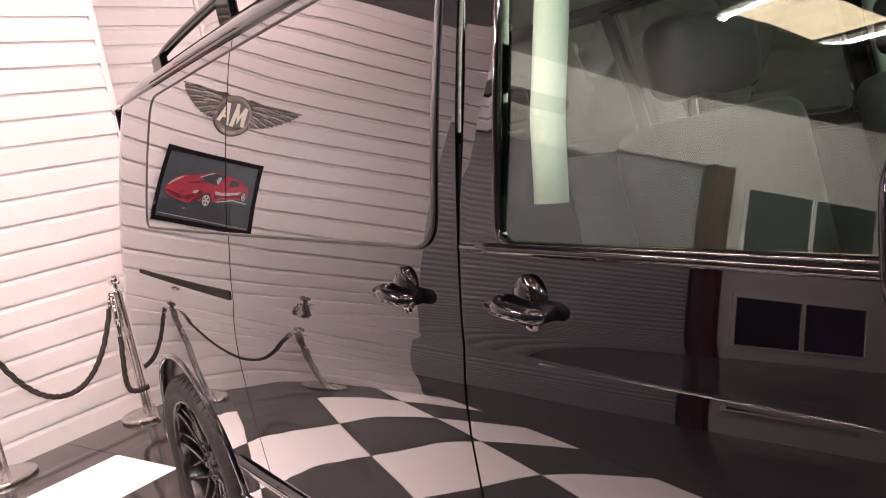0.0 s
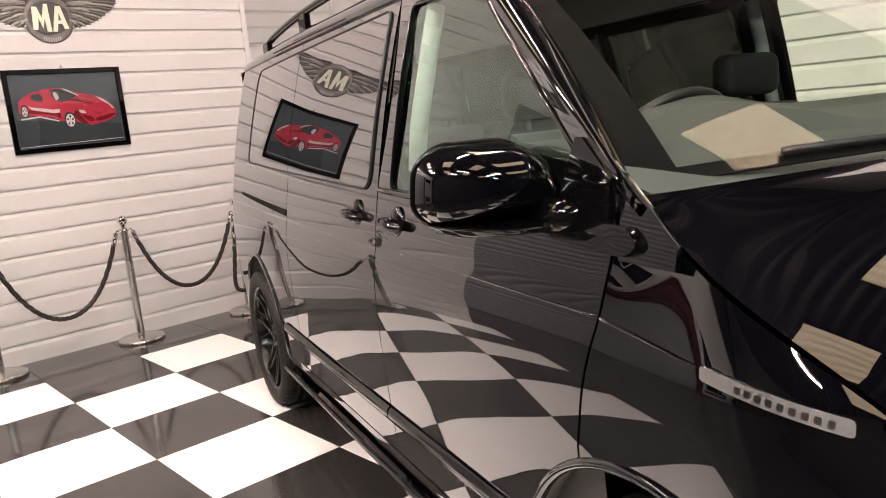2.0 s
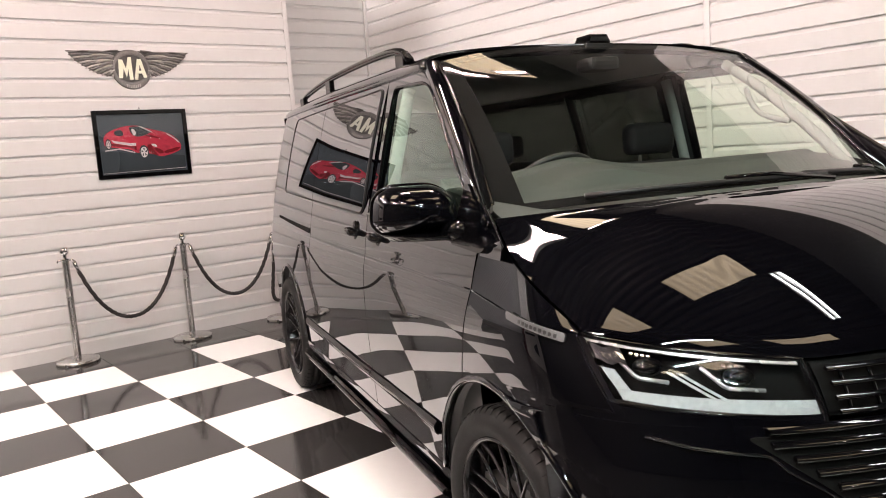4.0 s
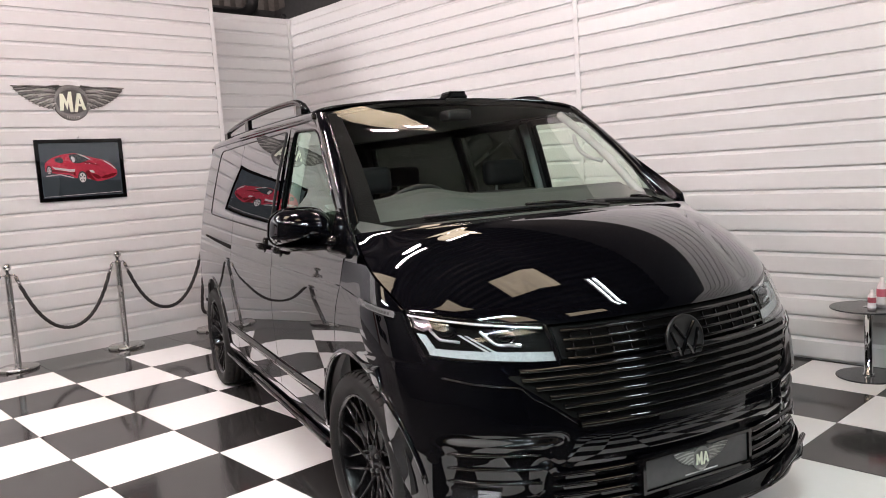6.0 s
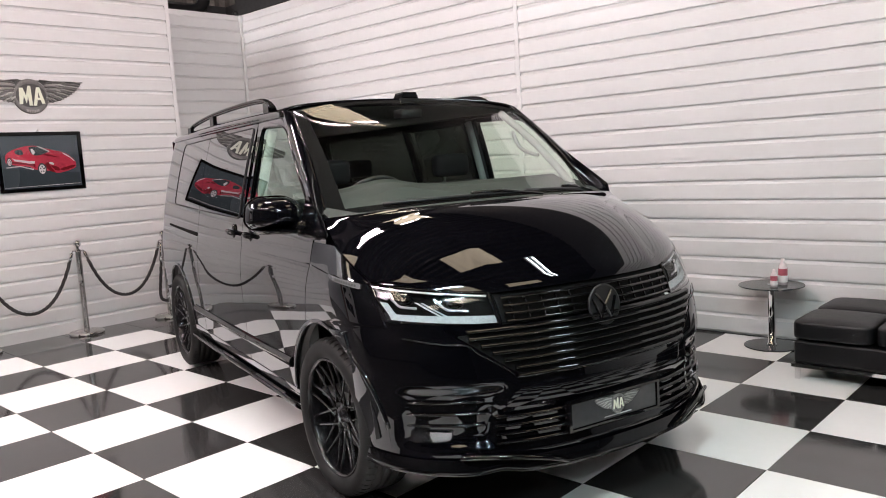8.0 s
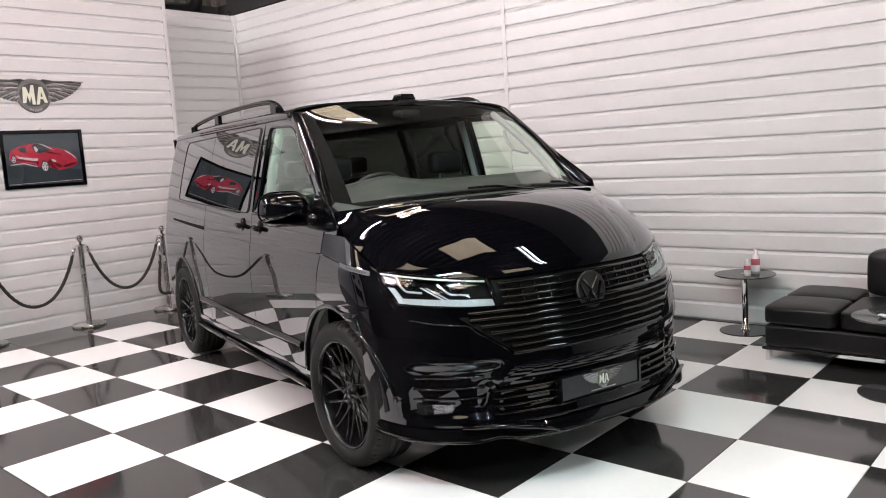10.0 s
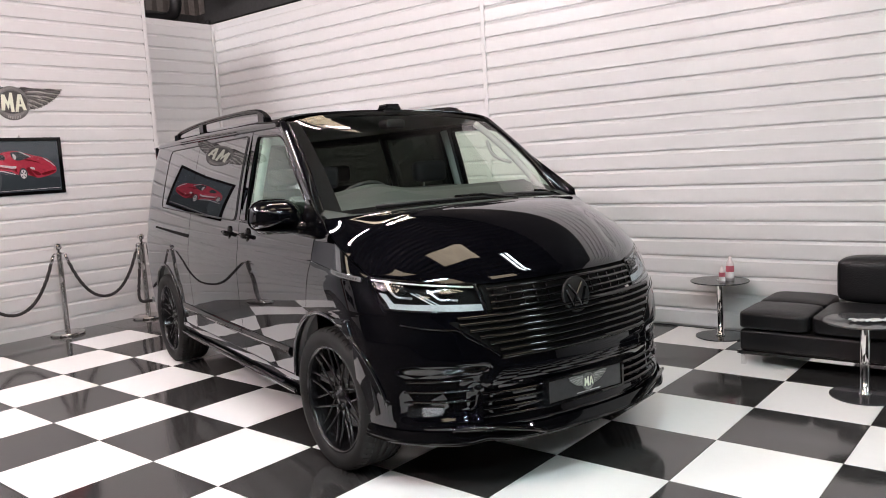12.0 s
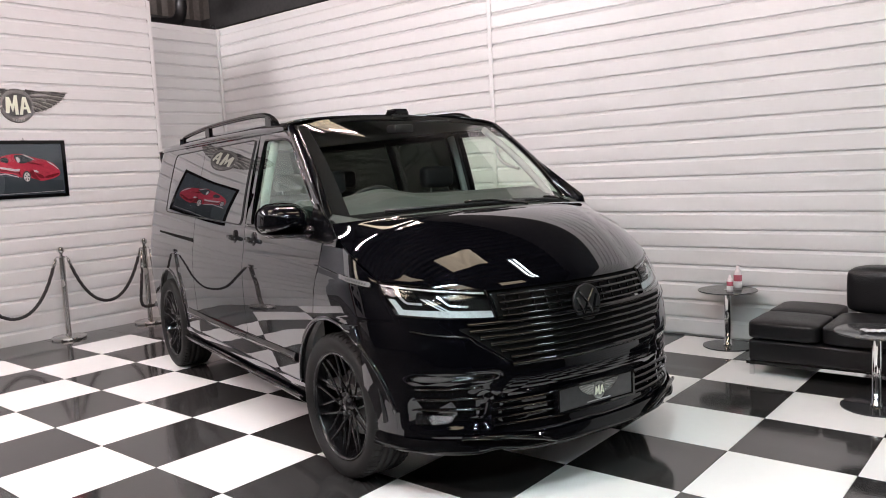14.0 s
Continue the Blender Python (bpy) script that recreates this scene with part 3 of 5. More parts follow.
part("bonnet", shell(grid_bm(lambda a, v: bonnet(2 * a - 1, v), 96, 48, flip=False), 0.012), BLACK_PAINT, van, smooth=True)
for s in SIDES:
    rows = 40

    def front_edge(z, s=s):
        """Where the wing meets the lamp or, lower down, the bumper."""
        k = min(1.0, max(0.0, (z - 0.826) / 0.012))
        return nose_pt(0.93, min(z, 0.826)).x * (1 - k) + (lamp_tip(z) - 0.004) * k

    # painted inner flange that closes the seam round the lamp's outer end
    flange = grid_bm(lambda u, v: on_side(s, -0.004)(0.16 + (lamp_tip(0.79 + 0.21 * v) + 0.012 - 0.16) * u, 0.79 + 0.21 * v), 30, 12)
    part("wing_flange", shell(outward(flange, s), 0.003), BLACK_PAINT, body, smooth=True)

    def wing_low(u, v, s=s):
        z = WHEEL_Z + ARCH_R + 0.001 + (1.0 - WHEEL_Z - ARCH_R - 0.001) * v
        x = door_gap(z) + 0.004 + (front_edge(z) - door_gap(z) - 0.004) * u
        return Vector((x, s * side_y(x, z), z))

    def wing_foot(u, v, s=s):
        z = 0.765 + (WHEEL_Z + ARCH_R - 0.765) * v
        rim = -math.sqrt(max(0.0, ARCH_R**2 - (z - WHEEL_Z) ** 2))
        x = min(door_gap(z), -0.182) + 0.004
        x = x + (max(rim, x) - x) * u
        return Vector((x, s * side_y(x, z), z))

    def wing_top(u, v, s=s):
        """From the wing's side over its rounded shoulder to the shut line."""
        def x_at(z):
            return door_gap(z) + 0.004 + (0.3655 - door_gap(z) - 0.004) * u
        front = bonnet_edge(1.0).x
        k = min(1.0, max(0.0, (front - x_at(1.25)) / (front + 0.065)))
        e = bonnet(s * 1.0, k)
        zb = max(1.002, e.z - 0.005)
        zc = 1.0 + 0.5 * (zb - 1.0)
        z = (1 - v) ** 2 + 2 * v * (1 - v) * zc + v * v * zb
        ya, yb = side_y(x_at(1.0), 1.0), abs(e.y) + 0.004
        yc = (ya + yb) / 2 + 0.003
        y = (1 - v) ** 2 * ya + 2 * v * (1 - v) * yc + v * v * yb
        # beside the door it keeps to the door's own curve
        w = max(0.0, 1 - u / 0.4) ** 2 * (1 - v**4)
        y += w * (max(y, side_y(x_at(z), z)) - y)
        return Vector((x_at(z), s * y, z))

    skin = join_bm(outward(grid_bm(wing_low, 56, 16), s), outward(grid_bm(wing_foot, 8, 6), s), outward(grid_bm(wing_top, 56, 24), s))
    bmesh.ops.remove_doubles(skin, verts=skin.verts[:], dist=0.0006)
    part("wing", shell(skin), BLACK_PAINT, van, smooth=True)
    lip = [Vector((ahead(ARCH_R * math.cos(a)), s * (side_y(ahead(ARCH_R * math.cos(a)), WHEEL_Z + ARCH_R * math.sin(a)) - 0.002), WHEEL_Z + ARCH_R * math.sin(a))) for a in np.linspace(0.12, math.pi - 0.05, 40)]
    part("arch_lip", tube_bm(lip, 0.012, 8), BLACK_PAINT, body, smooth=True)
    lip = [Vector((-3.0 + ARCH_R * math.cos(a), s * (side_y(-3.0 + ARCH_R * math.cos(a), WHEEL_Z + ARCH_R * math.sin(a)) - 0.002), WHEEL_Z + ARCH_R * math.sin(a))) for a in np.linspace(-0.05, math.pi + 0.05, 40)]
    part("arch_lip", tube_bm(lip, 0.012, 8), BLACK_PAINT, body, smooth=True)
    for xc in (0.0, -3.0):
        liner = grid_bm(lambda u, v: Vector((xc + (ARCH_R + 0.005) * math.cos(math.pi * u), s * (0.55 + 0.37 * v), WHEEL_Z + (ARCH_R + 0.005) * math.sin(math.pi * u))), 24, 3)
        part("wheel_well", thicken(liner, 0.004), MATT_BLACK, body, smooth=True)


def relief(y, z):
    """How far the bumper's skin stands in (-) or out at a place: side intakes, the lower mouth, the sill of the lip."""
    step = lambda t: 1 / (1 + math.exp(-t / 0.010))
    a = abs(y)
    side = step(a - (0.50 + (0.66 - z) * 0.25)) * step(0.845 - a) * step(z - 0.365) * step(0.588 - z)
    mouth = step(0.60 - a) * step(z - 0.345) * step(0.50 - z)
    return -0.024 * side - 0.012 * mouth


def bumper(u, v):
    a, z = 2 * u - 1, 0.27 + (0.826 - 0.27) * v
    p = nose_pt(a * 0.94, z)
    return nose_pt(a * 0.94, z, relief(p.y, z))


part("bumper", shell(grid_bm(bumper, 150, 90), 0.01), BLACK_PAINT, van, smooth=True)
for s in SIDES:
    # the bumper's cheek back to the wheel arch
    def cheek(u, v, s=s):
        z = 0.27 + (WHEEL_Z + ARCH_R - 0.27) * v
        xa = ahead(math.sqrt(max(0.0, ARCH_R**2 - (z - WHEEL_Z) ** 2))) if z < WHEEL_Z + ARCH_R else 0.3
        end = nose_pt(s * 0.93, min(z, 0.826))
        x = xa + (end.x - xa) * u
        return Vector((x, s * side_y(x, z), z))
    part("bumper_cheek", shell(outward(grid_bm(cheek, 16, 40), s), 0.01), BLACK_PAINT, body, smooth=True)


def nose_bar(name, z, y0, y1, out, r, mat, owner, dz=0.0, n=36, squash=None, label=""):
    sheet = grid_bm(lambda u, v: nose_at(y0 + (y1 - y0) * u, z + dz * abs(y0 + (y1 - y0) * u) + (v - 0.5) * 2 * r, out + 0.95 * r * math.sin(math.pi * v)), n, 7)
    sheet.normal_update()
    if sum(f.normal.x for f in sheet.faces) < 0:
        bmesh.ops.reverse_faces(sheet, faces=sheet.faces[:])
    return part(name, shell(sheet, 0.01), mat, owner, label, smooth=True)


def nose_patch(name, outline, out, mat, owner, thick=0.006, label="", n=60, rings=6):
    loop = resample([Vector(p) for p in outline], n)
    bm = fill_bm(loop, lambda y, z: nose_at(y, z, out), rings)
    bm.normal_update()
    if sum(f.normal.x for f in bm.faces) < 0:
        bmesh.ops.reverse_faces(bm, faces=bm.faces[:])
    return part(name, shell(bm, thick), mat, owner, label, smooth=True)


# near-black sheets behind the slats: the shade between them is their colour
grille = nose_patch("grille", [(-0.462, 0.838), (-0.468, 0.942), (0.468, 0.942), (0.462, 0.838)], -0.02, SHADE_AND_BLACK, van, 0.02, "gloss black slatted front grille")
part("grille_shade_backing", shell(grid_bm(lambda u, v: nose_at(-0.47 + 0.94 * u, 0.826 + 0.13 * v, -0.03), 30, 4), 0.01), SHADE_AND_BLACK, body)
for k, z in enumerate((0.843, 0.872, 0.902, 0.932)):
    nose_bar("slat", z, -0.455, 0.455, 0.004, 0.0065, GLOSS_BLACK, grille)
for k in range(13):
    y = -0.42 + 0.07 * k
    if abs(y) > 0.08:
        part("fin", tube_bm([nose_at(y, z, -0.006) for z in (0.84, 0.87, 0.9, 0.935)], 0.004, 6), GLOSS_BLACK, grille)
# lies proud of the bumper skin; the opening's shade is only its colour
lower_grille = nose_patch("lower_grille", rounded([(-0.45, 0.638), (-0.66, 0.805), (0.66, 0.805), (0.45, 0.638)], [0.04, 0.02, 0.02, 0.04], 4), 0.004, SHADE_AND_BLACK, van, 0.006, "gloss black lower grille with long slats")
for z in (0.668, 0.699, 0.730, 0.760, 0.790, 0.818):
    half = 0.45 + (min(z, 0.79) - 0.638) / 0.167 * 0.21 - 0.02
    nose_bar("slat", z, -half, half, 0.014, 0.009, GLOSS_BLACK, lower_grille)
nose_bar("frame_bar", 0.637, -0.465, 0.465, 0.014, 0.012, GLOSS_BLACK, lower_grille, label="bright lower edge of the grille")
for s in (-1, 1):
    part("frame_bar", tube_bm([nose_at(s * y, z, 0.008) for y, z in ((0.465, 0.637), (0.53, 0.690), (0.596, 0.735), (0.618, 0.762), (0.63, 0.768), (0.69, 0.774), (0.758, 0.784), (0.83, 0.802))], 0.0032, 8), GLOSS_BLACK, lower_grille, smooth=True)
    for zz in (0.445, 0.492, 0.540):
        part("intake_blade", tube_bm([nose_at(s * y, zz, -0.018) for y in np.linspace(0.58, 0.83, 12)], 0.006, 8), GLOSS_BLACK, body, smooth=True)
    nose_patch("fog_lamp", rounded([(s * 0.715, 0.392), (s * 0.705, 0.420), (s * 0.822, 0.424), (s * 0.825, 0.380)], 0.01, 3), -0.012, FOG_CHROME, van, 0.02, "clear fog lamp low in the bumper", 30, 4)
    part("fog_lens", shell(fill_bm(resample(rounded([(s * 0.71, 0.388), (s * 0.70, 0.424), (s * 0.828, 0.428), (s * 0.83, 0.376)], 0.01, 3), 30), lambda y, z: nose_at(y, z, -0.006), 3), 0.002), LENS, van)
for z in (0.37, 0.405, 0.44, 0.475):
    nose_bar("mouth_blade", z, -0.56, 0.56, 0.0, 0.008, GLOSS_BLACK, body)
# lip spoiler
lip_z = lambda a: 0.262 + 0.02 * abs(a) ** 3
for s in (1,):
    def lip(u, v):
        a = (2 * u - 1) * 0.93
        z = lip_z(a)
        prof = [(0, 0.02, 0.05), (0.35, 0.05, 0.012), (0.5, 0.055, 0.0), (0.65, 0.05, -0.012), (1, -0.06, -0.012)]
        out = lerp_table([(p[0], p[1]) for p in prof], v) * (0.75 - 0.60 * a * a)
        dz = lerp_table([(p[0], p[2]) for p in prof], v)
        notch = 0.012 * math.exp(-(((abs(a) - 0.36) / 0.05) ** 2))
        return nose_pt(a, z + dz + notch, out - notch)
    part("lip_spoiler", shell(grid_bm(lip, 110, 14, flip=True), 0.006), GLOSS_BLACK, van, "gloss black lip spoiler under the bumper", smooth=True)
for s in (-1, 1):
    part("lip_strake", tube_bm([nose_at(s * y, z, o) for y, z, o in ((0.30, 0.275, 0.05), (0.38, 0.30, 0.05), (0.52, 0.325, 0.04), (0.70, 0.33, 0.03))], 0.01, 8), GLOSS_BLACK, body, smooth=True)
under = part("under_tray", box_bm(-3.8, 0.62, -0.80, 0.80, 0.24, 0.30, 0.02), MATT_BLACK, body)

# number plate holder with a dark show plate
holder = new("plate_holder")
holder.parent = van
part("plate", box_bm(0.868, 0.885, -0.262, 0.215, 0.385, 0.490, 0.004), PLATE_GREY, holder, "dark show plate with a winged emblem")
part("plate_frame", join_bm(box_bm(0.862, 0.892, -0.275, -0.262, 0.375, 0.500), box_bm(0.862, 0.892, 0.215, 0.228, 0.375, 0.500), box_bm(0.862, 0.892, -0.262, 0.215, 0.491, 0.500), box_bm(0.862, 0.892, -0.262, 0.215, 0.375, 0.384)), GLOSS_BLACK, holder)

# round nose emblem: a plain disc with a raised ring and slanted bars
emblem = part("nose_emblem", lathe_bm([(0, 0.0), (0.082, 0.0), (0.086, 0.006), (0.086, 0.012), (0.080, 0.016), (0.074, 0.010), (0, 0.010)], 40), MATT_BLACK, van, "round dark grey emblem with a raised ring", smooth=True)
emblem.matrix_basis = Matrix.Translation(nose_at(0, 0.852, 0.012)) @ pose(0, 0, 0, 0, 82, 0) @ pose(0, 0, 0, 0, 0, 90)
for (x0, y0), (x1, y1) in (((-0.045, 0.055), (-0.002, -0.0)), ((0.045, 0.055), (0.002, 0.0)), ((-0.062, 0.03), (-0.028, -0.055)), ((-0.028, -0.055), (0, -0.005)), ((0.062, 0.03), (0.028, -0.055)), ((0.028, -0.055), (0, -0.005))):
    part("bar", tube_bm([(x0, y0, 0.013), (x1, y1, 0.013)], 0.006, 6), GLOSS_BLACK, emblem)


# ---- headlamps ----
def lamp_pt(s, k, v, out=0.0):
    """k: 0 at the inner end to 1 at the outer tip; v: from the bottom edge to the top edge."""
    z = (0.828 + 0.038 * k) * (1 - v) + (0.950 + 0.058 * k) * v
    w, x0 = lerp_table(WIDTHS_WING, z), start(z)
    f = nose(z) - x0
    inner = math.asin(((0.484 + 0.012 * v) / w) ** (EXPO / 2))
    outer = math.acos(((lamp_tip(z) - x0) / f) ** (EXPO / 2))
    a = (inner + (outer - inner) * k) * 2 / math.pi
    return nose_pt(s * a, z, out)


for s in SIDES:
    lamp = part("headlamp", shell(outward(grid_bm(lambda u, v: lamp_pt(s, u, v, -0.05), 20, 8), s), 0.01), SHADE_AND_BLACK, van, "headlamp with a white light guide behind a clear lens", smooth=True)
    lens = part("lens", outward(grid_bm(lambda u, v: lamp_pt(s, u, v, 0.002), 28, 10), s), LENS, lamp, "clear lamp cover", smooth=True)
    lens.visible_shadow = False
    edge = [lamp_pt(s, k, 0, -0.012) for k in np.linspace(0, 1, 20)] + [lamp_pt(s, 1, v, -0.012) for v in (0.5, 1)] + [lamp_pt(s, k, 1, -0.012) for k in np.linspace(1, 0, 20)] + [lamp_pt(s, 0, 0.5, -0.012)]
    part("lamp_rim", tube_bm(edge, 0.008, 6, closed=True), GLOSS_BLACK, lamp, smooth=True)
    # painted panel that closes the corner under the lamp
    under = outward(grid_bm(lambda u, v: nose_pt(s * (0.30 + 0.60 * u), 0.806 + (0.840 + 0.030 * u - 0.806) * v, -0.004), 48, 8), s)
    part("lamp_surround", shell(under, 0.008), BLACK_PAINT, body, smooth=True)
    strip = outward(grid_bm(lambda u, v: lamp_pt(s, 0.012 + 0.92 * u, 0.04 + (0.27 - 0.10 * u) * v, -0.015), 32, 3), s)
    part("light_guide", shell(strip, 0.008), DRL, lamp, "bright white running light strip", smooth=True)
    hook = outward(grid_bm(lambda u, v: lamp_pt(s, 0.855 + 0.075 * v + 0.035 * u, 0.16 + 0.36 * u, -0.017), 10, 3), s)
    part("light_guide", shell(hook, 0.008), DRL, lamp, smooth=True)
    for k0, mat in ((0.395, DRL), (0.445, BADGE_GREY)):
        slash = outward(grid_bm(lambda u, v: lamp_pt(s, k0 + 0.028 * v + 0.155 * u, 0.25 + 0.36 * u, -0.020), 8, 3), s)
        part("light_guide", shell(slash, 0.006), mat, lamp, smooth=True)
    chrome = outward(grid_bm(lambda u, v: lamp_pt(s, 0.02 + 0.96 * u, 0.915 + 0.065 * v, -0.010), 32, 2), s)
    part("upper_trim", shell(chrome, 0.006), BADGE_GREY, lamp, "silver trim along the lamp's upper edge", smooth=True)
    tip_trim = outward(grid_bm(lambda u, v: lamp_pt(s, 0.80 + 0.18 * u, 0.62 + 0.26 * v + 0.03 * math.sin(9 * u), -0.014), 10, 3), s)
    part("side_reflector", shell(tip_trim, 0.004), LAMP_CHROME, lamp, "faceted side reflector", smooth=False)
    for k, w in ((0.30, 0.12), (0.72, 0.11)):
        c = lamp_pt(s, k, 0.60, -0.035)
        unit = part("projector", lathe_bm([(0, 0.022), (0.014, 0.02), (0.024, 0.012), (0.028, 0.0), (0.034, 0.004), (0.036, -0.02)], 24), GLOSS_BLACK, lamp, "dark lamp projector lens", smooth=True)
        unit.matrix_basis = Matrix.Translation(c) @ pose(0, 0, 0, 0, 88, s * 28) @ Matrix.Diagonal((0.62, 1.0, 1.0, 1.0))
        for j in range(4):
            part("led_cell", join_bm(*[tube_bm([lamp_pt(s, k - 0.05 + 0.028 * j, 0.80, -0.022), lamp_pt(s, k - 0.034 + 0.028 * j, 0.81, -0.022)], 0.0045, 6)]), LAMP_CHROME, lamp)
        part("projector_frame", tube_bm([lamp_pt(s, k + a, v, -0.022) for a, v in ((w + 0.03, 0.74), (w * 0.75, 0.47), (w * 0.55, 0.43), (-w * 0.75, 0.43))], 0.0048, 6), BADGE_GREY, lamp, smooth=True)
    # the badge behind the lamp: a silver plate with an unreadable word as a plain bar
    badge = outward(fill_bm(resample(rounded([(0.135, 1.019), (0.135, 1.040), (0.342, 1.010), (0.346, 0.988)], 0.006, 2), 40), on_side(s, 0.007), 4), s)
    bp = part("side_badge", shell(badge, 0.006), BADGE_SILVER, van, "slim silver badge with dark marks on the wing", smooth=True)
    for k in range(9):
        x = 0.196 + 0.0150 * k
        z = 1.0215 - 0.155 * (x - 0.19)
        mark = outward(fill_bm(resample(rounded([(x, z - 0.005), (x, z + 0.005), (x + 0.0085, z + 0.004), (x + 0.0085, z - 0.006)], 0.002, 2), 12), on_side(s, 0.0085), 2), s)
        part("badge_mark", shell(mark, 0.001), MATT_BLACK, bp)


# ---- roof, windscreen, pillars ----
def crown(x):
    return lerp_table([(-3.97, 1.800), (-3.6, 1.848), (-2.6, 1.880), (-1.5, 1.882), (-0.9, 1.862), (-0.75, 1.84)], x)


def roof(u, v):
    q = 2 * u - 1
    a = abs(q)
    x0 = -0.895 + 0.12 * a * a
    x = x0 + (-3.96 - x0) * v
    edge = side_y(max(-3.93, x), 1.775)
    y = edge * math.sin(a * math.pi / 2) ** 0.95
    z = 1.773 + (crown(x) - 1.773) * math.cos(a * math.pi / 2) ** 0.62
    return Vector((x, math.copysign(y, q), z))


part("roof", shell(grid_bm(roof, 72, 60, flip=True), 0.01), BLACK_PAINT, body, smooth=True)


def screen(u, v):
    b = Vector((0.125 - 0.285 * u * u, 0.815 * u, 1.305 - 0.036 * u * u))
    t = Vector((-0.892 + 0.122 * u * u, 0.715 * u, 1.866 - 0.072 * abs(u) ** 2.5))
    p = b.lerp(t, v)
    p += Vector((0.45, 0, 0.9)) * 0.030 * math.sin(math.pi * v)
    return p


windscreen = part("windscreen", grid_bm(lambda a, v: screen(2 * a - 1, v), 48, 30), SCREEN_GLASS, van, "large raked clear windscreen", smooth=True)
windscreen.visible_shadow = False
band = lambda a0, a1, v0, v1: shell(grid_bm(lambda a, v: screen(a0 + (a1 - a0) * a, v0 + (v1 - v0) * v) - Vector((0.4, 0, 0.9)) * 0.004, 40, 6), 0.003)
part("screen_border", join_bm(band(-1, 1, 0.0, 0.035), band(-1, 1, 0.955, 1.0), band(-1, -0.905, 0, 1), band(0.965, 1, 0, 1)), SHADE_AND_BLACK, windscreen, "black printed border of the glass")
part("sensor_pod", box_bm(-0.86, -0.74, -0.07, 0.07, 1.745, 1.80, 0.02), MATT_BLACK, van)
for s in SIDES:
    def pillar(u, v, s=s):
        a = screen(s, u)
        b0, b1 = Vector((-0.02 if s < 0 else -0.14, 0, 1.252)), Vector((-0.80, 0, 1.776))
        b = b0.lerp(b1, u)
        b.y = s * side_y(b.x, b.z)
        p = a.lerp(b, v)
        p += Vector((0.35, s * 0.6, 0.55)) * 0.03 * math.sin(math.pi * v)
        return p
    part("front_pillar", shell(outward(grid_bm(pillar, 30, 10), s), 0.02), BLACK_PAINT, body, smooth=True)
    part("pillar_strip", tube_bm([screen(s, v) + Vector((0, s * 0.006, 0.004)) for v in np.linspace(0, 1, 20)], 0.007, 6), GLOSS_BLACK, body, smooth=True)
    if s < 0:
        part("pillar_foot", shell(outward(fill_bm(resample([Vector(p) for p in ((-0.078, 1.16), (-0.088, 1.305), (-0.02, 1.258), (0.06, 1.20), (0.06, 1.16))], 40), on_side(s, -0.003), 4), s), 0.01), BLACK_PAINT, body, smooth=True)
    # mirror sail
    sail = outward(fill_bm(resample([Vector(p) for p in ((-0.27, 1.202), (-0.10, 1.202), (-0.11, 1.296), (-0.205, 1.365), (-0.225, 1.365))], 40), on_side(s, 0.006), 4), s)
    part("mirror_sail", shell(sail, 0.014), GLOSS_BLACK, body)
part("cowl", shell(grid_bm(lambda a, v: Vector((0.17 - 0.235 * (2 * a - 1) ** 2 - 0.12 * v, 0.865 * (2 * a - 1), 1.270 - 0.036 * (2 * a - 1) ** 2 + 0.012 * v)), 40, 3), 0.01), MATT_BLACK, body)
# tailgate and rear bumper close the back
part("tailgate", box_bm(-3.98, -3.955, -0.68, 0.68, 0.55, 1.79, 0.01), BLACK_PAINT, van)
part("rear_bumper", box_bm(-4.0, -3.94, -0.72, 0.72, 0.3, 0.55, 0.03), BLACK_PAINT, van)
part("tail_spoiler", box_bm(-4.10, -3.9, -0.66, 0.66, 1.77, 1.80, 0.012), BLACK_PAINT, van)

# ---- roof rails, roof fin, camera pod ----
for s in SIDES:
    rail_pts = [(-3.12, 1.80), (-3.04, 1.845), (-2.9, 1.868), (-2.4, 1.895), (-1.8, 1.905), (-1.25, 1.897), (-1.10, 1.875), (-1.02, 1.835)]
    dense = [Vector((x, s * (0.735 - 0.02 * max(0, -2.4 - x)), lerp_table(rail_pts, x))) for x in np.linspace(-3.12, -1.02, 44)]
    rail = part("roof_rail", tube_bm(dense, 0.016, 10), GLOSS_BLACK, van, "black roof rail on short feet", smooth=True)
    for x in (-3.0, -2.32, -1.12):
        part("rail_foot", box_bm(x - 0.05, x + 0.05, s * 0.735 - 0.014, s * 0.735 + 0.014, 1.80, lerp_table(rail_pts, x), 0.006), GLOSS_BLACK, rail)
pod_bm = box_bm(-0.99, -0.88, 0.006, 0.126, 1.868, 1.910, 0.012)
for v in pod_bm.verts:
    if v.co.z > 1.885:
        v.co.y = 0.066 + (v.co.y - 0.066) * 0.8
pod = part("roof_pod", pod_bm, GLOSS_BLACK, van, "small black pod on the roof edge")
part("pod_base", box_bm(-1.0, -0.875, -0.002, 0.134, 1.845, 1.87, 0.004), MATT_BLACK, pod)
part("roof_hatch", box_bm(-2.3, -1.5, -0.1, 0.5, 1.86, 1.895, 0.02), BLACK_PAINT, van)

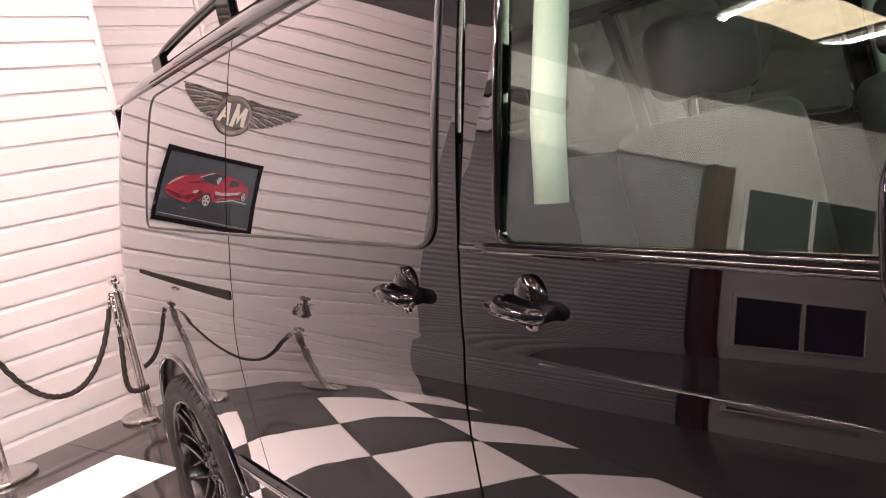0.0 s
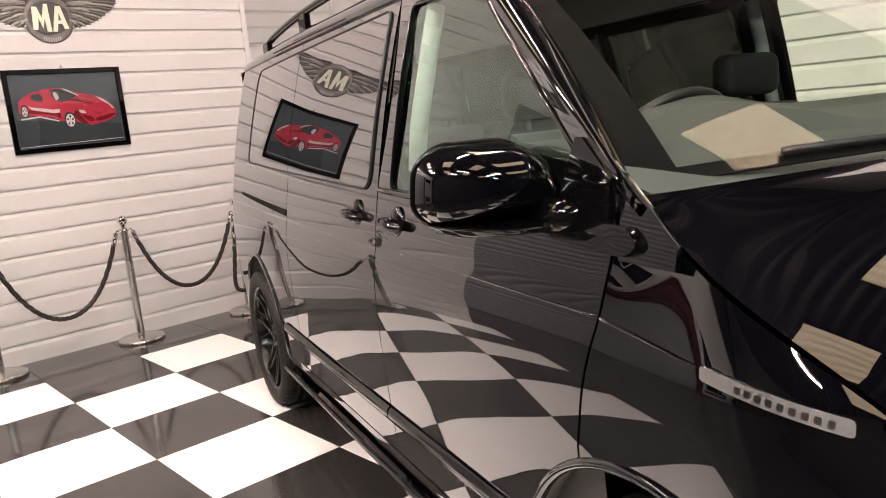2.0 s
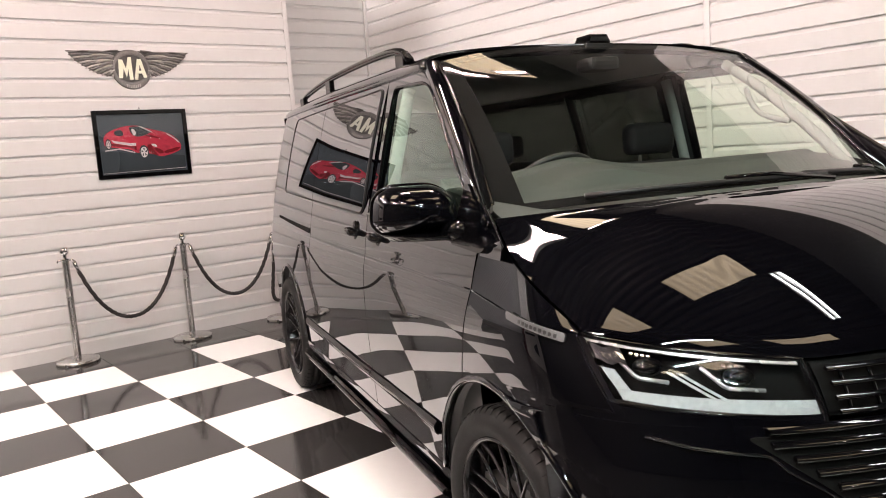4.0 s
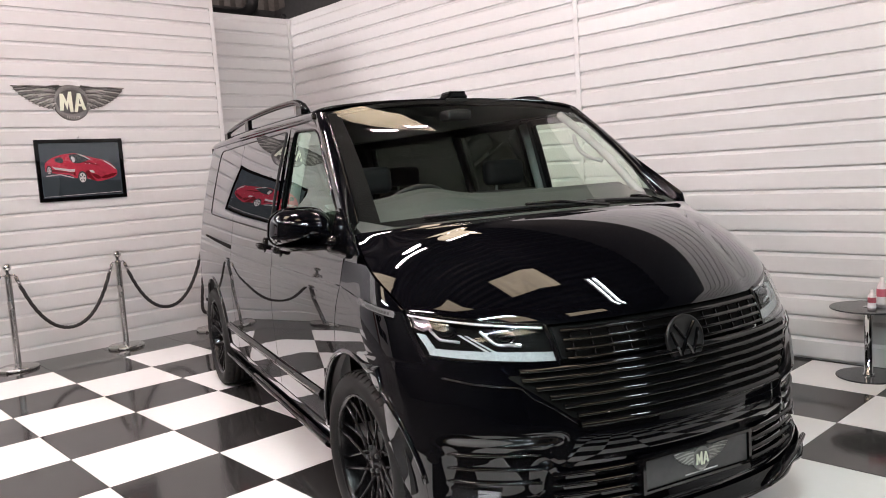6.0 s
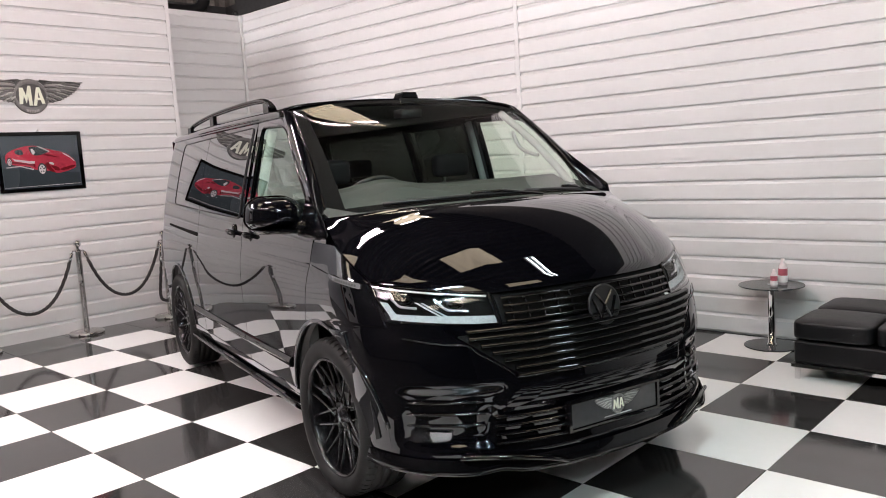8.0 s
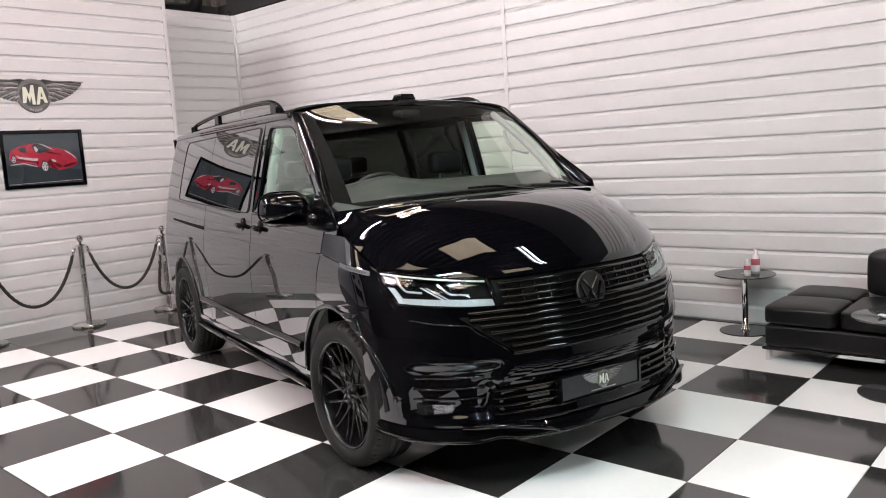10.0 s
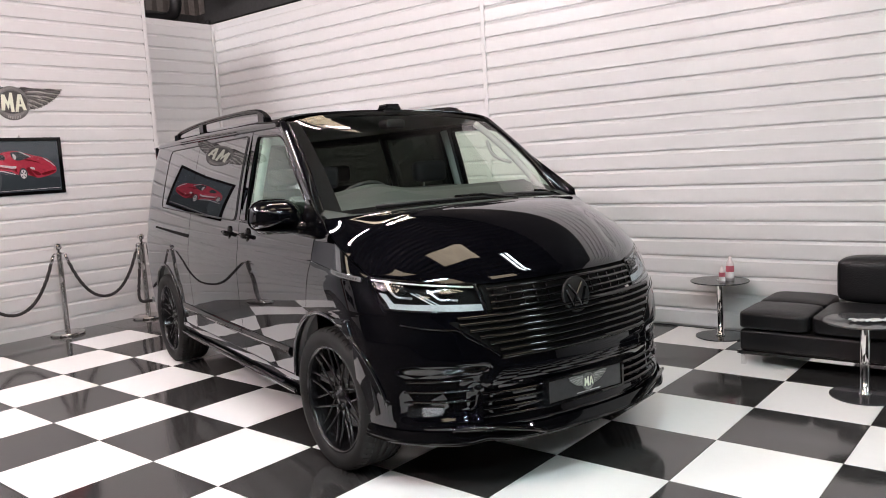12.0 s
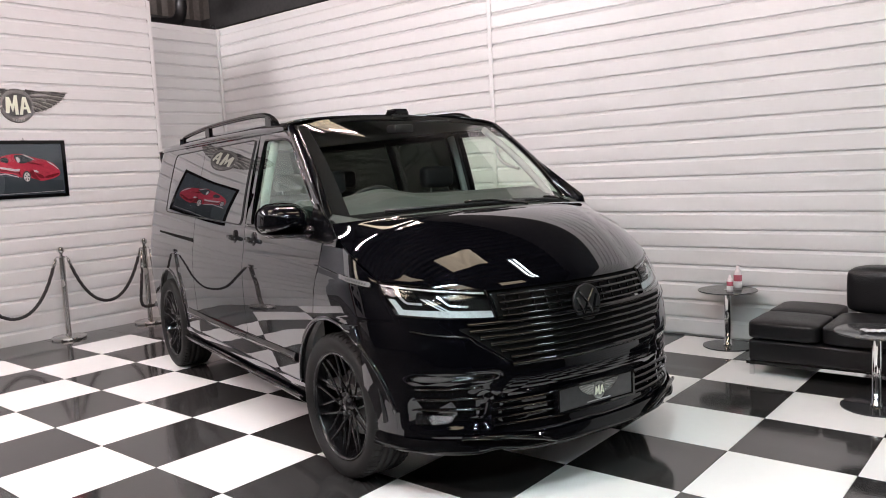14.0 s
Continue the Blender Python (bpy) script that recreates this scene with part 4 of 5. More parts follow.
# ---- door handles ----
for s in SIDES:
    for xc, zc in ((-1.038, 1.140), (-1.368, 1.141)):
        y = side_y(xc, zc)
        grip = [(-0.060, 0.003, 0.004), (-0.052, 0.026, 0.004), (-0.018, 0.031, 0.001), (0.034, 0.031, -0.003), (0.045, 0.025, -0.005), (0.053, 0.003, -0.005)]
        h = part("door_handle", tube_bm([Vector((xc + a, s * (y + b), zc + c)) for a, b, c in grip], [0.011, 0.0125, 0.0135, 0.0135, 0.0125, 0.011], 14), GLOSS_BLACK, van, "gloss black door handle", smooth=True)
        cup = lathe_bm([(0.046 * math.cos(a), 0.017 * math.sin(a) - 0.003) for a in np.linspace(0, math.pi / 2, 9)], 32)
        c = part("handle_cup", cup, GLOSS_BLACK, h, "gloss black cup behind the handle", smooth=True)
        c.matrix_basis = Matrix.Translation((xc + 0.004, s * y, zc + 0.002)) @ pose(0, 0, 0, -s * 90, 0, 0) @ Matrix.Diagonal((0.80, 1.0, 1.0, 1.0))

# ---- door mirror ----
def dome_bm(loop, place, rings=12):
    """A domed shell over an outline: place(a, b, k), with k from 0 in the middle to 1 at the rim."""
    bm = bmesh.new()
    c = sum(loop, Vector((0, 0))) / len(loop)
    prev = None
    for r in range(rings, 0, -1):
        k = math.sin(r / rings * math.pi / 2)
        ring = [bm.verts.new(place(*(c + (p - c) * k), k)) for p in loop]
        if prev:
            for i in range(len(loop)):
                j = (i + 1) % len(loop)
                bm.faces.new((prev[i], prev[j], ring[j], ring[i]))
        prev = ring
    mid = bm.verts.new(place(*c, 0))
    for i in range(len(loop)):
        bm.faces.new((prev[i], prev[(i + 1) % len(loop)], mid))
    bmesh.ops.recalc_face_normals(bm, faces=bm.faces[:])
    bm.normal_update()
    if sum(f.normal.x * f.calc_area() for f in bm.faces) < 0:
        bmesh.ops.reverse_faces(bm, faces=bm.faces[:])
    return bm


MIRROR = resample(rounded([(-1.100, 1.214), (-1.130, 1.250), (-1.120, 1.333), (-1.070, 1.368), (-0.930, 1.366), (-0.872, 1.332), (-0.832, 1.252), (-0.822, 1.212)], [0.02, 0.03, 0.06, 0.06, 0.06, 0.05, 0.03, 0.01], 6), 64)
mirror = part("door_mirror", shell(dome_bm(MIRROR, lambda y, z, k: Vector((-0.415 + 0.145 * (1 - k**2.4) ** 0.5 + 0.14 * (y + 0.99), y, z))), 0.006), BLACK_PAINT, van, "gloss black door mirror", smooth=True)
back = [Vector((-0.417 + 0.14 * (p.x + 0.99), p.x, p.y)) for p in MIRROR]
part("mirror_rim", tube_bm(back, 0.006, 8, closed=True), GLOSS_BLACK, mirror, smooth=True)
part("mirror_glass", fill_bm([Vector((p.x, p.y)) for p in MIRROR], lambda y, z: Vector((-0.418 + 0.14 * (y + 0.99), y, z)), 3), CHROME, mirror)
low = resample(rounded([(-1.080, 1.192), (-1.110, 1.218), (-0.830, 1.220), (-0.815, 1.178)], 0.012, 4), 50)
part("lower_trim", shell(dome_bm(low, lambda y, z, k: Vector((-0.410 + 0.150 * (1 - k**2.6) ** 0.5 + 0.14 * (y + 0.99), y, z))), 0.006), GLOSS_BLACK, mirror, "gloss black lower half of the mirror", smooth=True)
part("mirror_foot", tube_bm([Vector((-0.34, -0.93, 1.216)), Vector((-0.27, -0.91, 1.220)), Vector((-0.20, -0.89, 1.218))], [0.030, 0.034, 0.034], 12), GLOSS_BLACK, mirror, smooth=True)
part("mirror_base", shell(outward(fill_bm(resample(rounded([(-0.27, 1.180), (-0.265, 1.214), (-0.05, 1.222), (-0.015, 1.190), (-0.05, 1.170)], 0.02, 3), 40), on_side(-1, 0.012), 3), -1), 0.02), GLOSS_BLACK, mirror, smooth=True)

# ---- wipers ----
for (u0, v0), (u1, v1) in (((0.28, -0.005), (-0.72, 0.012)), ((0.93, -0.005), (0.16, 0.006))):
    a, b = screen(u0, v0), screen(u1, v1)
    blade = [screen(u0 + (u1 - u0) * t, v0 + (v1 - v0) * t) + Vector((0.004, 0, 0.012)) for t in np.linspace(0, 1, 14)]
    wp = part("wiper", tube_bm(blade, 0.009, 8), MATT_BLACK, van, "black wiper blade resting on the glass", smooth=True)
    arm = [screen(u0, -0.02) + Vector((0.02, 0, 0.01)), screen(u0 + (u1 - u0) * 0.3, 0.005) + Vector((0.01, 0, 0.022)), screen(u0 + (u1 - u0) * 0.5, 0.008) + Vector((0.006, 0, 0.02))]
    part("wiper_arm", tube_bm(arm, 0.008, 8), GLOSS_BLACK, wp, smooth=True)


# ---- wheels ----
def wheel(x, s):
    base = new("wheel")
    base.parent = van
    turn = 2.5 if x > -1 else 0  # the front wheels are turned a little
    base.matrix_basis = pose(x + (0.012 if x > -1 else 0), s * 0.828, 0.362, 0, 0, turn) @ pose(0, 0, 0, -s * 90, 0, 0)  # local z points outwards
    R = 0.362
    prof = [(0.270, 0.102), (0.280, 0.117), (0.312, 0.127), (0.338, 0.122), (0.352, 0.110), (R - 0.004, 0.098), (R, 0.085)]
    for gx in (0.062, 0.020, -0.022, -0.064):
        prof += [(R, gx + 0.007), (R - 0.008, gx + 0.005), (R - 0.008, gx - 0.005), (R, gx - 0.007)]
    prof += [(R, -0.085), (R - 0.004, -0.098), (0.338, -0.122), (0.31, -0.126), (0.280, -0.105), (0.266, -0.1), (0.266, 0.1), (0.270, 0.102)]
    tyre = part("tyre", lathe_bm(prof, 72), RUBBER, base, "black low profile tyre", smooth=True)
    bm = bmesh.new()
    for k in range(60):
        a = 2 * math.pi * k / 60
        for z0, z1 in ((0.070, 0.118),):
            for zz in (1, -1):
                r0 = R - 0.001
                pts = [(r0, z0), (r0 - 0.004, z1 - 0.014), (r0 - 0.02, z1)]
                w = 0.013
                quad = []
                for (r, z) in pts:
                    quad.append((bm.verts.new(((r + 0.004) * math.cos(a - w), (r + 0.004) * math.sin(a - w), zz * z)), bm.verts.new(((r + 0.004) * math.cos(a + w), (r + 0.004) * math.sin(a + w), zz * z))))
                for p, q in zip(quad, quad[1:]):
                    bm.faces.new((p[0], p[1], q[1], q[0]))
    tagged(part("tread", thicken(bm, 0.006), RUBBER, tyre), kind="stuff")
    rim = part("rim", lathe_bm([(0.274, 0.104), (0.271, 0.113), (0.262, 0.111), (0.257, 0.095), (0.250, 0.03), (0.248, -0.09), (0.262, -0.10)], 64), RIM_BLACK, base, "gloss black multi-spoke alloy rim", smooth=True)
    part("hub", lathe_bm([(0, 0.078), (0.03, 0.078), (0.034, 0.072), (0.056, 0.066), (0.068, 0.055), (0.07, 0.03), (0.0, 0.03)], 32), RIM_BLACK, rim, smooth=True)
    for k in range(10):
        a = 2 * math.pi * k / 10
        for d in (-1, 1):
            hub_end = Vector((0.066 * math.cos(a + d * 0.26), 0.066 * math.sin(a + d * 0.26), 0.060))
            rim_end = Vector((0.259 * math.cos(a - d * 0.235), 0.259 * math.sin(a - d * 0.235), 0.094))
            pts = [hub_end.lerp(rim_end, t) + Vector((0, 0, 0.003 * d - 0.016 * t * (1 - t))) for t in (0, 0.33, 0.66, 1)]
            part("spoke", tube_bm(pts, [0.0085, 0.0065, 0.006, 0.0075], 6), RIM_BLACK, rim, smooth=True)
    for k in range(5):
        a = 2 * math.pi * (k + 0.5) / 5
        n = part("bolt", lathe_bm([(0, 0.012), (0.009, 0.012), (0.010, 0.0)], 6), DISC_STEEL, rim)
        n.location = (0.05 * math.cos(a), 0.05 * math.sin(a), 0.064)
    part("brake_disc", lathe_bm([(0, 0.0), (0.165, 0.0), (0.168, -0.02), (0, -0.02)], 40), DISC_STEEL, base, "dark steel brake disc")
    part("calliper", box_bm(0.09, 0.19, -0.09, 0.09, -0.05, 0.028, 0.02), MATT_BLACK, base)
    return base


for x in (0.0, -3.0):
    for s in (-1, 1):
        wheel(x, s)

# ---- cabin ----
part("dashboard", shell(grid_bm(lambda a, v: Vector((lerp_table([(0, 0.02), (0.35, -0.18), (0.62, -0.38), (0.75, -0.44), (1, -0.46)], v) - 0.10 * (2 * a - 1) ** 2, 0.84 * (2 * a - 1), lerp_table([(0, 1.262), (0.35, 1.325), (0.62, 1.352), (0.75, 1.335), (1, 0.75)], v) + 0.045 * math.exp(-(((2 * a - 1 + 0.45) / 0.2) ** 2)) * (1 if 0.3 < v < 0.75 else 0.2))), 40, 24), 0.02), DASH_GREY, van, "grey dashboard", smooth=True)
sw = part("steering_wheel", tube_bm([(0.185 * math.cos(a), 0.185 * math.sin(a), 0) for a in np.linspace(0, 2 * math.pi, 41)[:-1]], 0.013, 10, closed=True), MATT_BLACK, van, "black steering wheel", smooth=True)
sw.matrix_basis = Matrix.Translation((-0.57, -0.385, 1.280)) @ pose(0, 0, 0, 0, 0, 0) @ pose(0, 0, 0, 0, -50, 0)
part("wheel_boss", lathe_bm([(0, 0.02), (0.05, 0.015), (0.065, -0.01), (0.05, -0.05), (0, -0.06)], 24), MATT_BLACK, sw, smooth=True)
for a in (0.1, math.pi - 0.1, 1.5 * math.pi):
    part("wheel_spoke", tube_bm([(0.05 * math.cos(a), 0.05 * math.sin(a), 0), (0.18 * math.cos(a), 0.18 * math.sin(a), 0)], 0.014, 8), BADGE_GREY, sw)


def seat(x, y, w=0.5, head=True):
    base = new("seat")
    base.parent = van
    part("cushion", box_bm(x - 0.28, x + 0.22, y - w / 2, y + w / 2, 0.62, 0.80, 0.06, 3), SEAT_CLOTH, base, smooth=True)
    back = box_bm(-0.06, 0.06, -w / 2, w / 2, 0.0, 0.58, 0.055, 3)
    bmesh.ops.rotate(back, verts=back.verts[:], cent=(0, 0, 0), matrix=Matrix.Rotation(radians(-7), 3, "Y"))
    bmesh.ops.translate(back, verts=back.verts[:], vec=(x - 0.28, y, 0.78))
    part("backrest", back, SEAT_CLOTH, base, smooth=True)
    if head:
        hr = box_bm(x - 0.40, x - 0.30, y - 0.125, y + 0.125, 1.385, 1.53, 0.048, 4)
        part("headrest", hr, HEAD_CLOTH, base, smooth=True)
        part("headrest_post", tube_bm([(x - 0.35, y - 0.05, 1.32), (x - 0.35, y - 0.05, 1.42)], 0.008, 6), DARK_TRIM, base)
    return base


seat(-0.69, -0.42, 0.47)
seat(-0.69, 0.42, 0.47)
for y in (-0.5, 0.0, 0.5):
    seat(-2.3, y, 0.48)
part("cabin_floor", box_bm(-3.8, 0.1, -0.88, 0.88, 0.40, 0.44), DARK_TRIM, body)
part("bulkhead", box_bm(0.0, 0.04, -0.84, 0.84, 0.42, 1.22), MATT_BLACK, body)
part("headlining", grid_bm(lambda u, v: roof(0.06 + 0.88 * u, 0.02 + 0.96 * v) - Vector((0, 0, 0.03)), 24, 24), GREY_TRIM, body, smooth=True)
for s in SIDES:
    part("rear_side_trim", outward(grid_bm(lambda u, v: Vector((-3.85 + 2.62 * u, s * (side_y(-3.85 + 2.62 * u, 0.45 + (1.3 if s < 0 else 0.74) * v) - 0.04), 0.45 + (1.3 if s < 0 else 0.74) * v)), 10, 8), -s), DARK_TRIM, body)
    part("door_card", outward(grid_bm(lambda u, v: Vector((-1.19 + 1.0 * u, s * (side_y(-1.19 + 1.0 * u, 0.45 + 0.75 * v) - 0.06), 0.45 + 0.75 * v)), 8, 6), -s), DARK_TRIM, body)
    part("pillar_trim", tube_bm([Vector((x, s * min(0.85, side_y(x, z) - 0.04), z)) for x, z in ((-1.032, 1.278), (-1.03, 1.4), (-1.025, 1.6), (-1.03, 1.72))] if s < 0 else [Vector((-1.30, side_y(-1.3, z) - 0.04, z)) for z in (0.9, 1.3, 1.6, 1.74)], 0.026, 10), GREY_TRIM, body, "light grey pillar trim", smooth=True)
    # same trim on both sides; shade on the driver's is put into its colour
    part("front_pillar_trim", tube_bm([screen(s * (0.97 if s > 0 else 0.99), v) + Vector((-0.05, -s * (0.02 if s > 0 else 0.0), -0.03)) for v in np.linspace(0.02, 0.98, 12)], 0.022, 10), GREY_TRIM if s > 0 else DARK_TRIM, body, smooth=True)
    part("grab_handle", tube_bm([screen(s * 0.93, v) + Vector((-0.06 - 0.05 * math.sin(math.pi * t), -s * 0.03, -0.05 - 0.03 * math.sin(math.pi * t))) for t, v in zip(np.linspace(0, 1, 9), np.linspace(0.45, 0.75, 9))], 0.012, 8), GREY_TRIM, body, smooth=True)

# ---- lights under the roof ----
def tube_light(x, y, turn, mat, z=5.1, half=0.72):
    base = tagged(new("tube_light"), "fluorescent tube batten hung on rods under the roof, some added as fill", "light", "tube lights")
    base.matrix_basis = pose(x, y, z, 0, 0, turn)
    part("housing", box_bm(-half - 0.03, half + 0.03, -0.05, 0.05, 0.03, 0.09, 0.01), TRIM_PVC, base)
    part("tube", tube_bm([(-half, 0, 0), (half, 0, 0)], 0.02, 10), mat, base)
    for k in (-0.8 * half, 0.8 * half):
        part("rod", tube_bm([(k, 0, 0.085), (k, 0, ROOF - z + 0.04)], 0.005, 6), CHROME, base)
    return base


# tubes at y -2.5 and -4.2 are added fill for walls and floor
for x, y, z, turn, mat in ((0.48, 0.85, 4.7, 90, OVER_VAN), (4.3, 3.30, 5.1, 0, TUBE_TWIN), (4.3, 3.46, 5.1, 0, TUBE_TWIN), (1.0, -4.2, 4.5, 0, FILL_PINK), (2.2, -2.5, 4.5, 0, FILL_WHITE), (4.3, -0.8, 3.35, 90, FRONT_GREEN), (7.8, -2.5, 4.5, 0, FRONT_GREEN), (-3.6, -3.4, 5.1, 0, HALL_WHITE), (-3.5, -1.9, 5.1, 0, HALL_WHITE), (-3.5, -4.8, 5.1, 0, HALL_WHITE), (10.5, 1.2, 5.1, 0, END_WHITE)):
    tube_light(x, y, turn, mat, z)
for x, y in ((0.17, 2.78), (-0.08, 3.52)):
    tube_light(x, y, 100, SHORT_PINK, 5.1, 0.22)


def rooflight(x, y, w, d):
    base = tagged(new("rooflight"), "cream translucent rooflight sheet set in the roof", "skylight", "rooflights")
    base.location = (x, y, ROOF - 0.045)
    part("sheet", grid_bm(lambda u, v: ((u - 0.5) * w, (v - 0.5) * d, 0), 1, 1, flip=True), ROOFLIGHT, base)
    part("kerb", join_bm(box_bm(-w / 2 - 0.04, -w / 2, -d / 2, d / 2, -0.02, 0.1), box_bm(w / 2, w / 2 + 0.04, -d / 2, d / 2, -0.02, 0.1), box_bm(-w / 2 - 0.04, w / 2 + 0.04, -d / 2 - 0.04, -d / 2, -0.02, 0.1), box_bm(-w / 2 - 0.04, w / 2 + 0.04, d / 2, d / 2 + 0.04, -0.02, 0.1)), ROOF_METAL, base)
    return base


for x in (-0.3, 3.05, 6.4):
    for y in (-4.6, -1.4):
        rooflight(x, y, 1.1, 1.5)
rooflight(3.22, 1.95, 0.85, 1.6)
rooflight(6.4, 1.85, 1.1, 1.85)
rooflight(-0.5, 3.4, 0.7, 1.3)
rooflight(-4.25, -4.5, 1.1, 1.4)
rooflight(-3.6, -0.9, 0.95, 1.25)


# ---- rope barrier ----
def stanchion(x, y):
    base = tagged(new("barrier_post"), "polished steel barrier post with a ball top, by the wall", "barrier post", "barrier posts")
    base.location = (x, y, 0)
    part("foot", lathe_bm([(0, 0), (0.158, 0), (0.162, 0.006), (0.162, 0.018), (0.156, 0.026), (0.10, 0.032), (0.045, 0.036), (0.0, 0.036)], 48), BRUSHED, base, smooth=True)
    part("pole", lathe_bm([(0.027, 0.03), (0.027, 0.82)], 24), BRUSHED, base, smooth=True)
    part("collar", lathe_bm([(0.027, 0.812), (0.040, 0.815), (0.042, 0.822), (0.040, 0.830), (0.020, 0.836), (0.016, 0.852), (0, 0.853)], 24), CHROME, base, smooth=True)
    part("ball", lathe_bm([(0.0, 0.850), (0.012, 0.852), (0.020, 0.862)] + [(0.037 * math.cos(a), 0.891 + 0.037 * math.sin(a)) for a in np.linspace(-1.0, math.pi / 2, 14)], 24), CHROME, base, smooth=True)
    for k in (-1, 1):
        part("hook", tube_bm([(0, k * 0.035, 0.822), (0, k * 0.052, 0.822), (0, k * 0.06, 0.806)], 0.006, 8), CHROME, base)
    return base


POSTS = [(-2.80, 0.438), (-2.825, 1.378), (-2.83, 2.262)]
for x, y in POSTS:
    stanchion(x, y)


def rope(a, b, low, n=90, spread=0.0):
    """A twisted rope that hangs between two hooks down to the height low."""
    a, b = Vector(a), Vector(b)
    mid = []
    for k in range(n + 1):
        t = k / n
        p = a.lerp(b, t)
        u = 2 * t - 1
        p.z = a.z - (a.z - low) * (1 - (0.75 * u * u + 0.25 * u**4)) if not spread else a.z - (a.z - low) * math.sqrt(max(0.0, 1 - abs(u) ** 2.6))
        p.y += spread * math.copysign(math.sin(math.pi * abs(u)) ** 0.8, u)
        mid.append(p)
    base = tagged(new("barrier_rope"), "black twisted rope hung between the barrier posts", "rope", "barrier ropes")
    for s in range(3):
        pts = []
        for k, p in enumerate(mid):
            d = (mid[min(n, k + 1)] - mid[max(0, k - 1)]).normalized()
            e = d.cross(Vector((1, 0, 0))).normalized()
            f = Vector((1, 0, 0))
            w = k * 0.55 + s * 2.094
            pts.append(p + 0.0088 * (math.cos(w) * e + math.sin(w) * f))
        part("strand", tube_bm(pts, 0.0085, 7), ROPE, base, smooth=True)
    for p, q in ((mid[0], mid[3]), (mid[-1], mid[-4])):
        part("ferrule", tube_bm([p, q], 0.017, 12), CHROME, base, "chrome rope end", smooth=True)
    return base


rope((POSTS[0][0], POSTS[0][1] + 0.06, 0.806), (POSTS[1][0], POSTS[1][1] - 0.06, 0.806), 0.285)
rope((POSTS[1][0], POSTS[1][1] + 0.06, 0.806), (POSTS[2][0], POSTS[2][1] - 0.05, 0.806), 0.318)
rope((POSTS[2][0] + 0.03, POSTS[2][1] - 0.05, 0.800), (POSTS[2][0] + 0.04, POSTS[2][1] + 0.05, 0.800), 0.185, spread=0.075)


# ---- picture on the west wall: y runs along the wall, drawn flat in thin layers ----
def flat_poly(name, pts, depth, mat, owner, label="", bump=0.001):
    """A flat outline in the wall's plane: pairs of (along, up); depth: metres proud."""
    bm = bmesh.new()
    front = [bm.verts.new((depth, y, z)) for y, z in pts]
    back = [bm.verts.new((depth - bump, y, z)) for y, z in pts]
    f = bm.faces.new(front)
    n = len(pts)
    for k in range(n):
        bm.faces.new((front[k], back[k], back[(k + 1) % n], front[(k + 1) % n]))
    bm.normal_update()
    if f.normal.x < 0:
        bmesh.ops.reverse_faces(bm, faces=bm.faces[:])
    bmesh.ops.triangulate(bm, faces=[f])
    return part(name, bm, mat, owner, label)


def smooth_loop(pts, n=4):
    """A closed smooth curve through a few points."""
    out, m = [], len(pts)
    for i in range(m):
        p0, p1, p2, p3 = (Vector(pts[(i + k) % m]) for k in (-1, 0, 1, 2))
        for k in range(n):
            t = k / n
            out.append(tuple(0.5 * ((2 * p1) + (p2 - p0) * t + (2 * p0 - 5 * p1 + 4 * p2 - p3) * t * t + (3 * p1 - p0 - 3 * p2 + p3) * t**3)))
    return out


POSTER = plain("poster_slate", (0.055, 0.072, 0.085), 0.25, vary=0.25, scale=3)
POSTER_FLOOR = plain("poster_dark", (0.035, 0.045, 0.052), 0.25, vary=0.2, scale=3)
RED = plain("poster_red", (0.44, 0.032, 0.06), 0.25, vary=0.4, scale=8)
RED_DARK = plain("poster_dark_red", (0.16, 0.008, 0.014), 0.25, vary=0.3, scale=8)
PALE = plain("poster_pale", (0.55, 0.52, 0.52), 0.3, vary=0.2, scale=8)
picture = tagged(new("picture"), "black framed picture of a red sports car", "picture")
picture.location = (WEST - 0.001, 1.203, 1.702)
W, H, B = 0.389, 0.281, 0.034
for name, y0, y1, z0, z1 in (("frame_side", -W, -W + B, -H, H), ("frame_side", W - B, W, -H, H), ("frame_rail", -W + B, W - B, -H, -H + B), ("frame_rail", -W + B, W - B, H - B, H)):
    part(name, box_bm(0.0, 0.026, y0, y1, z0, z1, 0.004), GLOSS_BLACK, picture)
part("backing", box_bm(0.002, 0.010, -W + B, W - B, -H + B, H - B), POSTER, picture, "dark slate poster")
part("hook", tube_bm([(0.006, -0.01, H), (0.006, 0.0, H + 0.022), (0.006, 0.01, H)], 0.004, 6), CHROME, picture)
flat_poly("poster_ground", [(-0.345, -0.243), (0.345, -0.243), (0.345, -0.12), (-0.345, -0.05)], 0.0112, POSTER_FLOOR, picture)
flat_poly("poster_border", [(-0.345, -0.238), (0.345, -0.226), (0.345, -0.222), (-0.345, -0.234)], 0.0135, PALE, picture, "pale line along the poster's foot")
car = [(-0.316, 0.02), (-0.308, 0.07), (-0.26, 0.11), (-0.18, 0.138), (-0.115, 0.15), (-0.04, 0.15), (0.03, 0.13), (0.11, 0.107), (0.19, 0.087), (0.25, 0.06), (0.30, 0.015), (0.32, -0.025), (0.313, -0.066), (0.265, -0.09), (0.19, -0.11), (0.13, -0.115), (0.06, -0.09), (-0.06, -0.075), (-0.115, -0.045), (-0.24, -0.025), (-0.305, -0.01)]
flat_poly("car_body", smooth_loop(car), 0.0125, RED, picture, "red car body")
flat_poly("car_glass", smooth_loop([(-0.10, 0.138), (-0.03, 0.143), (0.045, 0.118), (0.076, 0.094), (0.0, 0.062), (-0.06, 0.062), (-0.09, 0.09)]), 0.0136, POSTER_FLOOR, picture, "dark car windscreen")
